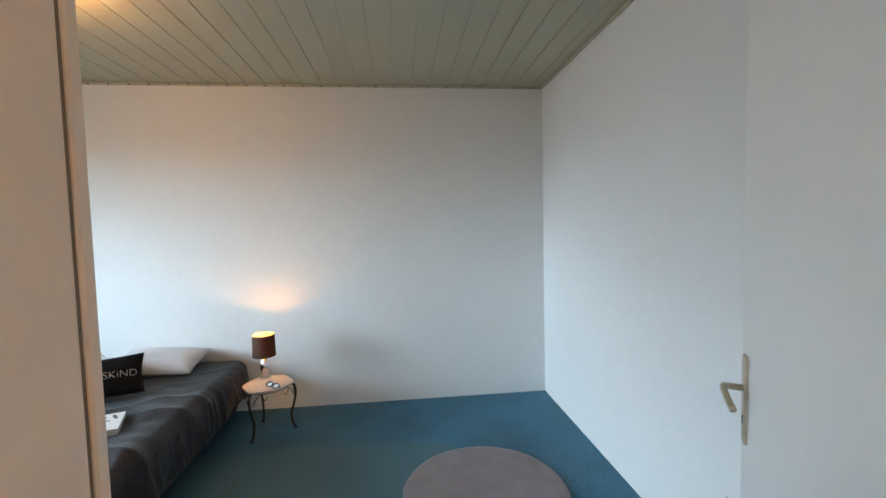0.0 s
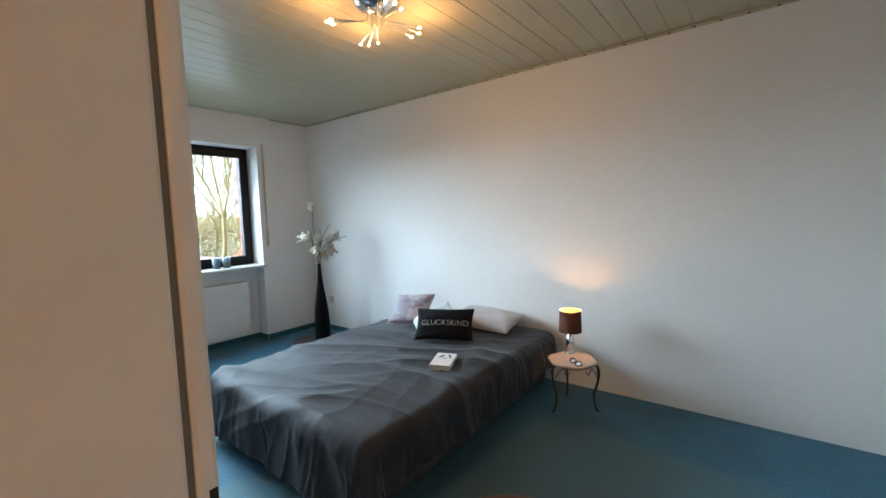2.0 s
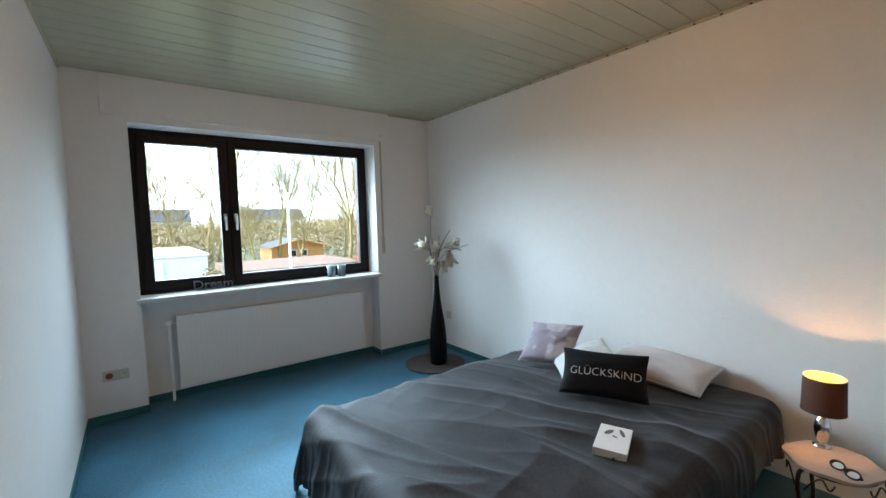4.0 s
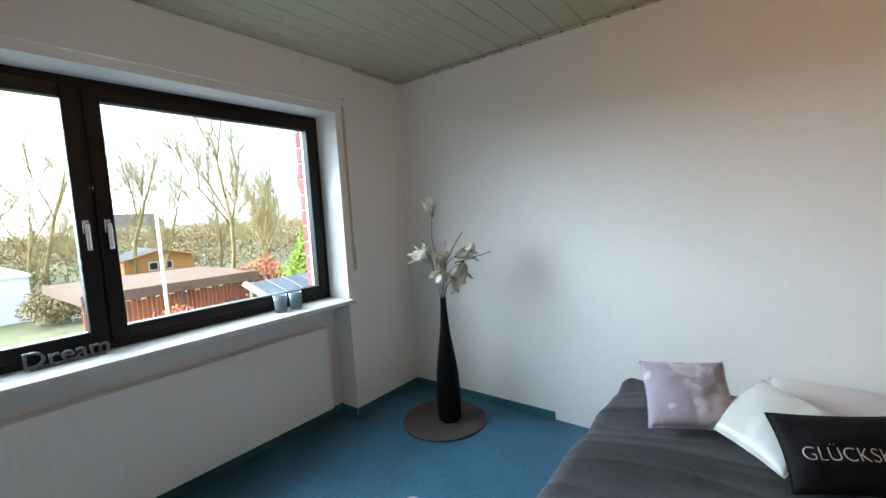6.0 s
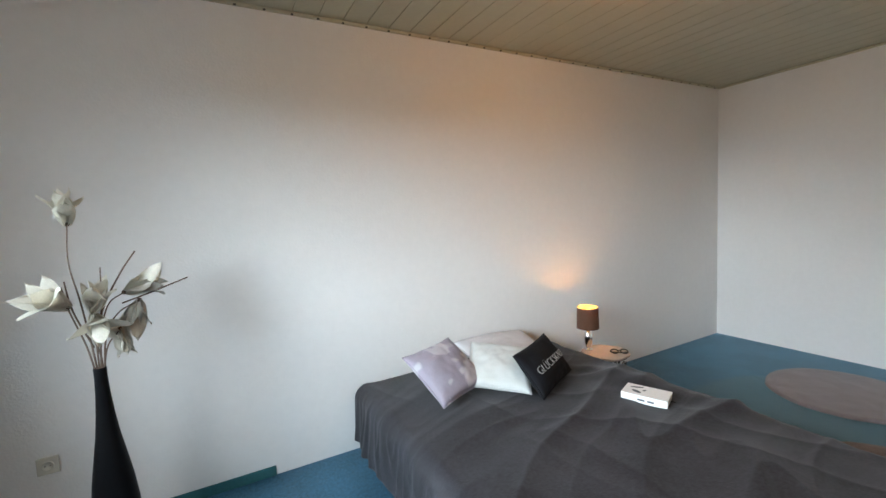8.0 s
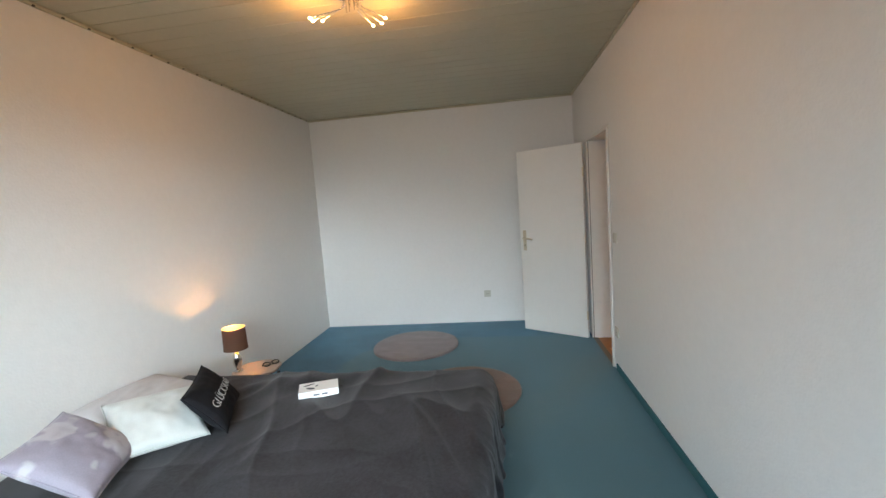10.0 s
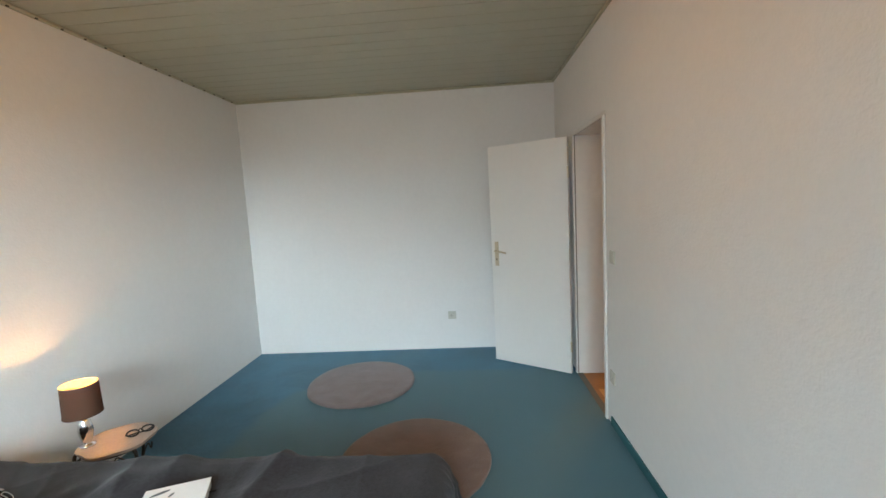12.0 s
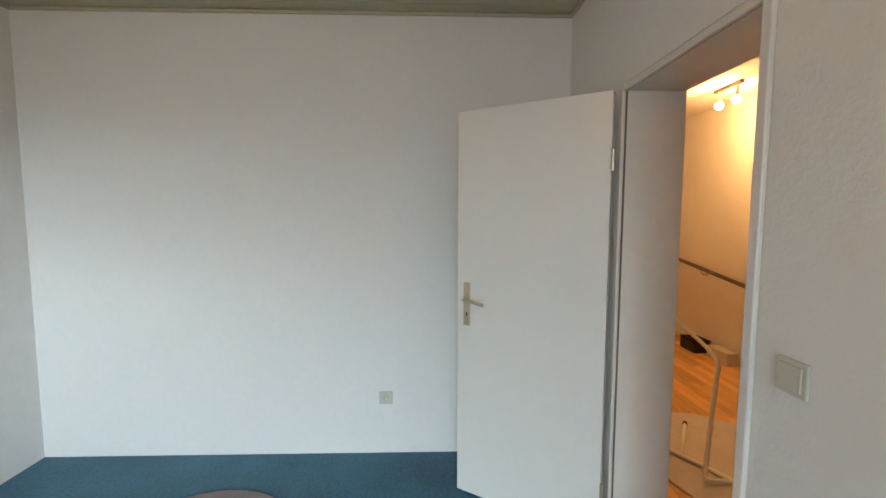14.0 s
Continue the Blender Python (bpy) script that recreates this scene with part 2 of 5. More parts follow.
setting("ceiling_trim", bm, CEIL, "narrow sage-painted ceiling edge moulding", "trim")

# carpet skirting strips
bm = box(XW + 0.010, -3.445, YN - 0.010, YN, 0, 0.058, 0.003)
box(XW, XW + 0.010, WY1, YN, 0, 0.058, 0.003, bm=bm)
box(XW, XW + 0.010, YS, WY0 + 0.01, 0, 0.058, 0.003, bm=bm)
box(NX, XW, WY1 - 0.010, WY1 - 0.0005, 0, 0.058, 0.003, bm=bm)
box(NX, XW, WY0 + 0.0005, WY0 + 0.010, 0, 0.058, 0.003, bm=bm)
box(NX, NX + 0.010, WY0 + 0.01, WY1 - 0.01, 0, 0.058, 0.003, bm=bm)
box(XW + 0.010, DX0 - 0.07, YS, YS + 0.010, 0, 0.058, 0.003, bm=bm)
setting("baseboard", bm, CARPET_EDGE, "low teal carpet-strip skirting", "baseboard")


def window():
    w = tagged(new("window_1"), "wide two-sash window with dark brown frame", "window", kind="structure")
    w.location = (XF, 0, 0)
    d = 0.07

    def ring(name, y0, y1, z0, z1, t, x0, x1, bevel=0.006):
        bm = box(x0, x1, y0, y0 + t, z0, z1, bevel)
        box(x0, x1, y1 - t, y1, z0, z1, bevel, bm=bm)
        box(x0, x1, y0 + t - 0.002, y1 - t + 0.002, z0, z0 + t, bevel, bm=bm)
        box(x0, x1, y0 + t - 0.002, y1 - t + 0.002, z1 - t, z1, bevel, bm=bm)
        return bm
    part("window_frame", ring("f", WY0 - 0.003, WY1 + 0.003, WZ0, WZ1 + 0.003, 0.055, -d, 0.0), BROWN, w)
    part("mullion", box(-d, 0.002, 1.586, 1.642, WZ0 + 0.054, WZ1 - 0.052, 0.005), BROWN, w)
    for y0, y1, hy in ((WY0 + 0.036, 1.608, 1.570), (1.620, WY1 - 0.034, 1.658)):
        s = part("sash", ring("s", y0, y1, WZ0 + 0.04, WZ1 - 0.036, 0.072, -0.05, 0.018, 0.008), BROWN, w)
        g = part("pane", box(-0.030, -0.026, y0 + 0.06, y1 - 0.06, WZ0 + 0.10, WZ1 - 0.095), GLASS, s)
        g.visible_shadow = False
        bm = box(0.018, 0.026, hy - 0.014, hy + 0.014, 1.515, 1.585, 0.004)
        box(0.026, 0.050, hy - 0.009, hy + 0.009, 1.542, 1.562, 0.004, bm=bm)
        box(0.042, 0.056, hy - 0.011, hy + 0.011, 1.430, 1.568, 0.005, bm=bm)
        part("window_handle", bm, CHROME, s, "satin aluminium window handle")
    return w


window()
setting("window_sill", box(XF - 0.01, XW + 0.048, WY0 - 0.028, WY1 + 0.022, 0.880, 0.913, 0.005), SILL, "pale stone inner window sill", "window sill")


def radiator():
    y0, y1, z0, z1 = 1.132, 2.862, 0.092, 0.720
    r = thing("radiator", pose(-4.842, (y0 + y1) / 2, 0), "white ribbed panel radiator under the window", "radiator")
    L = (y1 - y0) / 2
    part("back_panel", box(-0.075, -0.06, -L, L, z0, z1, 0.004), RADWHITE, r)
    bm = box(-0.018, -0.006, -L, L, z0, z1, 0.004)
    sheet = bmesh.new()
    n = 44
    prof = [(-0.0062, -L + 0.006)]
    for i in range(n):
        y = -L + 0.03 + (2 * L - 0.06) * i / (n - 1)
        prof += [(-0.0062, y - 0.014), (-0.0050, y - 0.008), (-0.0050, y + 0.008), (-0.0062, y + 0.014)]
    prof.append((-0.0062, L - 0.006))
    lo = [sheet.verts.new((x, y, z0 + 0.03)) for x, y in prof]
    hi = [sheet.verts.new((x, y, z1 - 0.03)) for x, y in prof]
    for k in range(len(prof) - 1):
        sheet.faces.new((lo[k], lo[k + 1], hi[k + 1], hi[k]))
    join(bm, sheet)
    part("front_panel", bm, RADWHITE, r)
    part("top_rail", box(-0.06, -0.018, -L, L, z1 - 0.012, z1 - 0.002, 0.002), RADWHITE, r)
    part("pipe", tube(curve_pts([(-0.03, -L + 0.02, 0.66), (-0.03, -L - 0.045, 0.66), (-0.02, -L - 0.052, 0.60), (-0.02, -L - 0.052, 0.3), (-0.02, -L - 0.052, 0.0)], 5), 0.011), RADWHITE, r)
    part("valve", cyl(0.020, 0, 0.05, 16, m=pose(-0.03, -L - 0.05, 0.665, 90, 0, 0) @ pose(0, 0, -0.02), bevel=0.004), RADWHITE, r, smooth=False)
    part("lower_valve", cyl(0.016, 0.085, 0.14, 12, m=pose(-0.02, -L - 0.052, 0), bevel=0.003), RADWHITE, r)
    for y in (-L + 0.3, L - 0.3):
        part("bracket", box(-0.094, -0.074, y - 0.02, y + 0.02, z0 + 0.03, z1 - 0.03), RADWHITE, r)


radiator()


# ---- doorway and door ----
def doorway():
    f = tagged(new("door_frame_1"), "white-painted door lining around the doorway", "door frame", kind="structure")
    j0, j1, top = -0.342, 0.385, 1.998
    for a, b in ((DX0 - 0.003, j0), (j1, DX1 + 0.003)):
        part("jamb", box(a, b, YH - 0.012, YS - 0.0015, 0, top, 0.003), FRAMEWHITE, f)
    part("head", box(DX0 - 0.003, DX1 + 0.003, YH - 0.012, YS - 0.004, top, DZ + 0.002, 0.003), FRAMEWHITE, f)
    part("architrave", box(DX0 - 0.006, j0, YS + 0.002, YS + 0.018, 0, top + 0.010, 0.004), FRAMEWHITE, f)
    part("architrave", box(j1 + 0.004, DX1 + 0.012, YS + 0.002, YS + 0.018, 0, top + 0.010, 0.004), FRAMEWHITE, f)
    part("architrave", box(j0, j1 + 0.004, YS + 0.002, YS + 0.018, top - 0.003, top + 0.010, 0.003), FRAMEWHITE, f)
    part("seal", box(j0 - 0.012, j0 - 0.002, YS - 0.0045, YS + 0.0025, 0, top + 0.01), SEAL, f)
    part("seal", box(j1 + 0.0005, j1 + 0.012, YS - 0.0045, YS + 0.0035, 0, top + 0.01), SEAL, f)
    part("seal", box(j0, j1, YS - 0.0045, YS + 0.0035, top + 0.0005, top + 0.012), SEAL, f)
    part("strike_plate", box(j0 - 0.002, j0 + 0.0015, YS + 0.010, YS + 0.0155, 1.257, 1.268, 0.0006), IRON, f)
    part("threshold", box(j0, j1, YS - 0.035, YS + 0.012, 0.001, 0.006, 0.002), SEAL, f, "dark metal threshold strip")


doorway()


def door():
    ang = 57.4
    d = thing("door_1", pose(0.362, 0.594, 0.008, 0, 0, ang), "white flush interior door standing open", "door")
    d["kind"] = "structure"
    L = 0.729
    part("leaf", box(0, L, -0.04, 0, 0, 1.985, 0.003), DOORWHITE, d)
    for s, lab in ((1, "champagne metal lever handle with key plate"), (-1, "champagne metal lever handle with key plate")):
        y = 0.0 if s > 0 else -0.04
        h = part("handle", box(L - 0.075, L - 0.038, y, y + s * 0.008, 0.905, 1.128, 0.003), BRASSY, d, lab)
        bm = tube(curve_pts([(L - 0.056, y + s * 0.004, 1.045), (L - 0.056, y + s * 0.04, 1.045), (L - 0.066, y + s * 0.050, 1.045), (L - 0.12, y + s * 0.050, 1.038), (L - 0.168, y + s * 0.045, 1.028)], 6), 0.008)
        part("lever", bm, BRASSY, h, smooth=True)
        part("keyhole", box(L - 0.060, L - 0.053, y + s * 0.0082, y + s * 0.009, 0.955, 0.975), IRON, h)
    for z in (0.24, 1.70):
        part("hinge", cyl(0.008, z - 0.045, z + 0.045, 12, m=pose(-0.006, 0.006, 0), bevel=0.002), BRASSY, d)


door()


# ---- bed ----
def bed():
    b = thing("bed", pose(-2.19, 2.62, 0), "low double bed with grey fabric base", "bed")
    part("base", box(-0.68, 0.72, -0.94, 1.05, 0.02, 0.26, 0.03, seg=3), BEDBASE, b)
    part("mattress", box(-0.68, 0.72, -0.94, 1.05, 0.265, 0.41, 0.05, seg=4), BEDBASE, b)


bed()


def throw():
    """A plush cover laid over the mattress: flat on top, rounded at the edge, hanging in folds."""
    t = thing("bed_throw", pose(-2.19, 2.60, 0), "rumpled charcoal plush throw draped over the bed", "bedspread")
    hx, hw, hy0, hy1, top = 0.735, 0.700, -0.965, 1.03, 0.424
    r = 0.055
    drop_e, drop_w, drop_s = 0.27, 0.33, 0.37
    bm = bmesh.new()
    NU, NV = 300, 320
    u0, u1 = -hw - drop_w, hx + drop_e
    v0, v1 = hy0 - drop_s, hy1
    grid = []
    for j in range(NV + 1):
        row = []
        for i in range(NU + 1):
            u, v = u0 + (u1 - u0) * i / NU, v0 + (v1 - v0) * j / NV
            qx, qy = max(-hw, min(hx, u)), max(hy0, v)
            dx, dy = u - qx, v - qy
            d = math.hypot(dx, dy)
            p = Vector((u, v, 0))
            lean = noise.noise(p * 1.3 + Vector((0, 0, 4))) * 0.30
            n1 = noise.noise(p * 1.7) * 0.012 + noise.noise(p * 4 + Vector((3, 1, 7))) * 0.005
            # long soft folds run aslant from foot to head and fan out towards the foot corners
            q, along = v * 0.93 - u * 0.36 + 0.6 * lean, u * 0.93 + v * 0.36
            calm = max(0.0, min(1.0, (0.75 - v) / 1.2))
            r1 = (1 - abs(noise.noise(Vector((q * 2.6, along * 0.55, 1.0))))) ** 4
            r2 = (1 - abs(noise.noise(Vector((q * 5.2, along * 0.9, 8.0))))) ** 4
            r3 = (1 - abs(noise.noise(Vector((along * 3.0 + 2 * lean, q * 1.0, 3.0))))) ** 6
            r4 = noise.noise(Vector((q * 16, along * 3, 3.0)))
            ridge = (0.034 * r1 + 0.010 * r2) * (0.4 + 0.6 * calm) + 0.006 * r3 + 0.002 * r4
            # a rumpled tuck on the side of the bedside table
            tuck = math.exp(-((u - 0.60 + 0.25 * (v - 0.1)) / 0.10) ** 2) * math.exp(-((v - 0.15) / 0.45) ** 2)
            ridge += tuck * (0.022 + 0.020 * noise.noise(Vector((v * 9, u * 5, 6))))
            # pressed flat under the book
            flat = math.exp(-((u - 0.477) ** 2 + (v + 0.045) ** 2) / 0.022)
            ridge, n1 = ridge * (1 - 0.9 * flat), n1 * (1 - 0.9 * flat)
            if d < 1e-6:
                row.append(bm.verts.new((u, v, top + n1 + ridge)))
                continue
            n = Vector((dx / d, dy / d))
            a = min(d / r, math.pi / 2)
            out, down = r * math.sin(a), r * (1 - math.cos(a)) + max(0, d - r * math.pi / 2)
            hang = min(1, down / 0.32)
            s = qy - qx + 0.36 * math.atan2(dy, dx) + 0.10 * down * noise.noise(Vector((qx * 2, qy * 2, 9)))
            wide = noise.noise(Vector((s * 3.4, 0.3, 2))) + 0.5 * noise.noise(Vector((s * 7.5, down * 1.5, 4)))
            pleat = (1 - abs(noise.noise(Vector((s * 4.6, down * 0.9, 11))))) ** 6 + 0.6 * (1 - abs(noise.noise(Vector((s * 9.5, down * 1.6, 15))))) ** 8
            fold = 0.024 * wide * hang + 0.030 * (pleat - 0.25) * hang ** 0.7
            crease = noise.noise(Vector((s * 6, down * 9, 8))) * 0.007 * hang
            corner = min(1.0, abs(dx) * 9) * min(1.0, abs(dy) * 9)
            o = out + 0.028 * hang + 0.03 * hang * corner + fold + crease + ridge * math.sin(a)
            x, y = qx + n.x * o, qy + n.y * o
            z = top + n1 * (1 - hang) + ridge * math.cos(a) - down + 0.03 * hang * noise.noise(Vector((s * 3, 1.5, 3)))
            row.append(bm.verts.new((x, y, max(0.012 + 0.006 * noise.noise(p * 9), z))))
        grid.append(row)
    for j in range(NV):
        for i in range(NU):
            bm.faces.new((grid[j][i], grid[j][i + 1], grid[j + 1][i + 1], grid[j + 1][i]))
    ob = part("cloth", bm, BLANKET, t, smooth=True)
    edge = [v.co.copy() for v in ob.data.vertices[:NU + 1]]
    part("hem", tube(edge[::2], 0.006, 6), BLANKET, t, "stitched hem", smooth=True)
    for col in (0, NU):
        part("hem", tube([ob.data.vertices[j * (NU + 1) + col].co.copy() for j in range(0, NV + 1, 2)], 0.006, 6), BLANKET, t, "stitched hem", smooth=True)
    so = ob.modifiers.new("thickness", "SOLIDIFY")
    so.thickness, so.offset = 0.008, 1.0


throw()


def cushion(name, w, h, depth, m, material, label, pinch=0.07, seed=0, n=36):
    c = thing(name, m, label, "cushion")
    bm = bmesh.new()
    sides = []
    for s in (1, -1):
        rows = []
        for j in range(n + 1):
            row = []
            for i in range(n + 1):
                a, b = -1 + 2 * i / n, -1 + 2 * j / n
                k = 1 - pinch * (1 - b * b) * abs(a) ** 2
                q = 1 - pinch * (1 - a * a) * abs(b) ** 2
                x, y = a * w / 2 * k, b * h / 2 * q
                f = max(0, (1 - a ** 2) * (1 - b ** 2)) ** 0.42
                wr = noise.noise(Vector((a * 2 + seed, b * 2, s * 3))) * 0.012 + noise.noise(Vector((a * 5 + seed, b * 5, s))) * 0.005
                z = s * depth / 2 * f + wr * f + 0.0
                row.append(bm.verts.new((x, y, z)))
            rows.append(row)
        for j in range(n):
            for i in range(n):
                bm.faces.new((rows[j][i], rows[j][i + 1], rows[j + 1][i + 1], rows[j + 1][i]))
    bmesh.ops.remove_doubles(bm, verts=bm.verts, dist=0.0004)
    part("cover", bm, material, c, smooth=True)
    seam = []
    for k in range(80):
        a = k / 20
        e = int(a)
        f = -1 + 2 * (a - e)
        aa, bb = ((f, -1), (1, f), (-f, 1), (-1, -f))[e]
        seam.append((aa * w / 2 * (1 - pinch * (1 - bb * bb)) if abs(aa) == 1 else aa * w / 2, bb * h / 2 * (1 - pinch * (1 - aa * aa)) if abs(bb) == 1 else bb * h / 2, 0))
    part("piping", tube(seam + [seam[0]], 0.0035, 6), material, c, smooth=True)
    return c


def lettering(text, size, m, material, parent, name, thick=0.0006, bend=None, slim=0.0):
    cu = bpy.data.curves.new(name, "FONT")
    cu.body, cu.size, cu.align_x, cu.align_y, cu.extrude, cu.offset = text, size, "CENTER", "CENTER", thick, slim
    tmp = new(name, cu)
    me = bpy.data.meshes.new_from_object(tmp.evaluated_get(bpy.context.evaluated_depsgraph_get()))
    bpy.data.objects.remove(tmp)
    me.transform(m)
    if bend:
        bm = bmesh.new()
        bm.from_mesh(me)
        bmesh.ops.triangulate(bm, faces=bm.faces)
        bmesh.ops.subdivide_edges(bm, edges=bm.edges, cuts=1)
        for v in bm.verts:
            v.co.z += bend(v.co.x, v.co.y)
        bm.to_mesh(me)
        bm.free()
    me.materials.clear()
    me.materials.append(material)
    ob = new(name, me)
    ob.parent = parent
    ob["label"] = "printed word in thin capitals"
    return ob


def axes(centre, x, y):
    """A pose whose x and y axes run along the given directions."""
    ax = Vector(x).normalized()
    az = ax.cross(Vector(y)).normalized()
    ay = az.cross(ax)
    m = Matrix((ax, ay, az)).transposed().to_4x4()
    m.translation = Vector(centre)
    return m


LILAC = mat("lilac cushion print", (0.26, 0.23, 0.275), 0.75, vary=0.10, scale=7, fine=160, bump=0.25, bump_scale=200, sheen=0.2)


def add_patches(m, colour, scale, lo, hi):
    """Pale blurred printed patches over a cloth."""
    n, l = m.node_tree.nodes, m.node_tree.links
    bs = n["Principled BSDF"]
    src = bs.inputs["Base Color"].links[0].from_socket
    ns = n.new("ShaderNodeTexNoise")
    ns.inputs["Scale"].default_value, ns.inputs["Detail"].default_value = scale, 2
    l.new(n["Texture Coordinate"].outputs["Object"], ns.inputs["Vector"])
    mr = n.new("ShaderNodeMapRange")
    mr.inputs[1].default_value, mr.inputs[2].default_value = lo, hi
    l.new(ns.outputs[0], mr.inputs[0])
    mx = n.new("ShaderNodeMix")
    mx.data_type = "RGBA"
    mx.inputs[7].default_value = (*colour, 1)
    l.new(mr.outputs[0], mx.inputs[0])
    l.new(src, mx.inputs[6])
    l.new(mx.outputs[2], bs.inputs["Base Color"])


add_patches(LILAC, (0.41, 0.38, 0.41), 9.0, 0.53, 0.60)
SATIN = mat("white satin cover", (0.50, 0.51, 0.485), 0.42, vary=0.05, scale=6, fine=200, bump=0.12, bump_scale=60, sheen=0.3)
LINEN = mat("white cotton pillowcase", (0.56, 0.54, 0.545), 0.8, vary=0.04, scale=5, fine=160, bump=0.2, bump_scale=120)
BLACKCLOTH = mat("black cotton cover", (0.006, 0.006, 0.008), 0.9, vary=0.2, fine=200, bump=0.3, bump_scale=220, spec=0.25)
PRINTWHITE = mat("off-white print", (0.62, 0.62, 0.60), 0.7, vary=0.08, fine=150)
PAPER = mat("white paper", (0.80, 0.79, 0.77), 0.5, vary=0.03, fine=60)
PAGES = mat("page edges", (0.72, 0.70, 0.64), 0.8, vary=0.08, scale=4, fine=300)
INK = mat("grey printed ink", (0.10, 0.11, 0.12), 0.6)

# cushions and pillows against the wall
c = cushion("pillow", 0.60, 0.36, 0.13, axes((-1.955, 3.49, 0.515), (1, 0.0, -0.03), (0.0, 0.90, 0.20)), LINEN, "large white bed pillow lying against the wall", 0.05, 11)
c["category"] = "pillow"
c = cushion("lilac_cushion", 0.37, 0.36, 0.13, axes((-2.565, 3.19, 0.592), (0.33, 0.10, 0.02), (-0.09, 0.28, 0.20)), LILAC, "lilac-grey cushion with pale blossom print", 0.07, 3)
cushion("satin_cushion", 0.38, 0.37, 0.12, axes((-2.25, 3.125, 0.562), (0.29, -0.24, -0.035), (0.185, 0.25, 0.13)), SATIN, "shiny white satin cushion", 0.08, 6)
c = cushion("word_cushion", 0.465, 0.27, 0.11, axes((-2.03, 2.985, 0.571), (0.40, 0.205, 0.0), (-0.05, 0.15, 0.19)), BLACKCLOTH, "black oblong cushion printed with a white word", 0.07, 8)


def cushion_bulge(x, y, w=0.465, h=0.27, depth=0.11, seed=8):
    a, b = x / (w / 2), y / (h / 2)
    f = max(0, (1 - a ** 2) * (1 - b ** 2)) ** 0.42
    wr = noise.noise(Vector((a * 2 + seed, b * 2, 3))) * 0.012 + noise.noise(Vector((a * 5 + seed, b * 5, 1))) * 0.005
    return depth / 2 * f + wr * f + 0.0015


lettering("GLÜCKSKiND", 0.058, pose(0.010, -0.012, 0) @ Matrix.Diagonal((1.06, 1.12, 1, 1)), PRINTWHITE, c, "print", bend=cushion_bulge, slim=-0.0013)


def book():
    b = thing("book", pose(-1.713, 2.555, 0.434, 1, -1, 113), "thick white paperback with grey printed cover", "book")
    w, h, t = 0.222, 0.138, 0.044
    part("pages", box(-w / 2 + 0.003, w / 2 - 0.003, -h / 2 + 0.003, h / 2 - 0.003, 0.002, t - 0.002), PAGES, b)
    part("cover", box(-w / 2, w / 2, -h / 2, h / 2, t - 0.002, t, 0.0006), PAPER, b)
    part("back_cover", box(-w / 2, w / 2, -h / 2, h / 2, 0, 0.002, 0.0006), PAPER, b)
    part("spine", box(-w / 2, w / 2, h / 2 - 0.002, h / 2 + 0.001, 0, t, 0.0008), PAPER, b)
    for x, y, a, l, k in ((0.055, -0.030, 20, 0.034, 0.009), (0.045, 0.025, -30, 0.028, 0.013), (0.012, -0.004, 60, 0.014, 0.006)):
        bm = bmesh.new()
        bmesh.ops.create_circle(bm, cap_ends=True, segments=18, radius=1.0, matrix=pose(x, y, t + 0.0008, 0, 0, a) @ Matrix.Diagonal((l, k, 1, 1)))
        part("cover_print", bm, INK, b, "dark grey leaf-shaped print")
    for x0, x1 in ((-0.005, 0.030), (-0.050, -0.018)):
        part("title_bar", box(x0, x1, h / 2 + 0.001, h / 2 + 0.0016, 0.016, 0.025), INK, b)
    part("bookmark", box(-w / 2 - 0.022, -w / 2 + 0.02, -0.020, -0.012, 0.014, 0.0155), BLACKCLOTH, b, "black ribbon bookmark")


book()


# ---- side table, lamp and glasses ----
TX, TY, TZ = -1.118, 3.322, 0.358


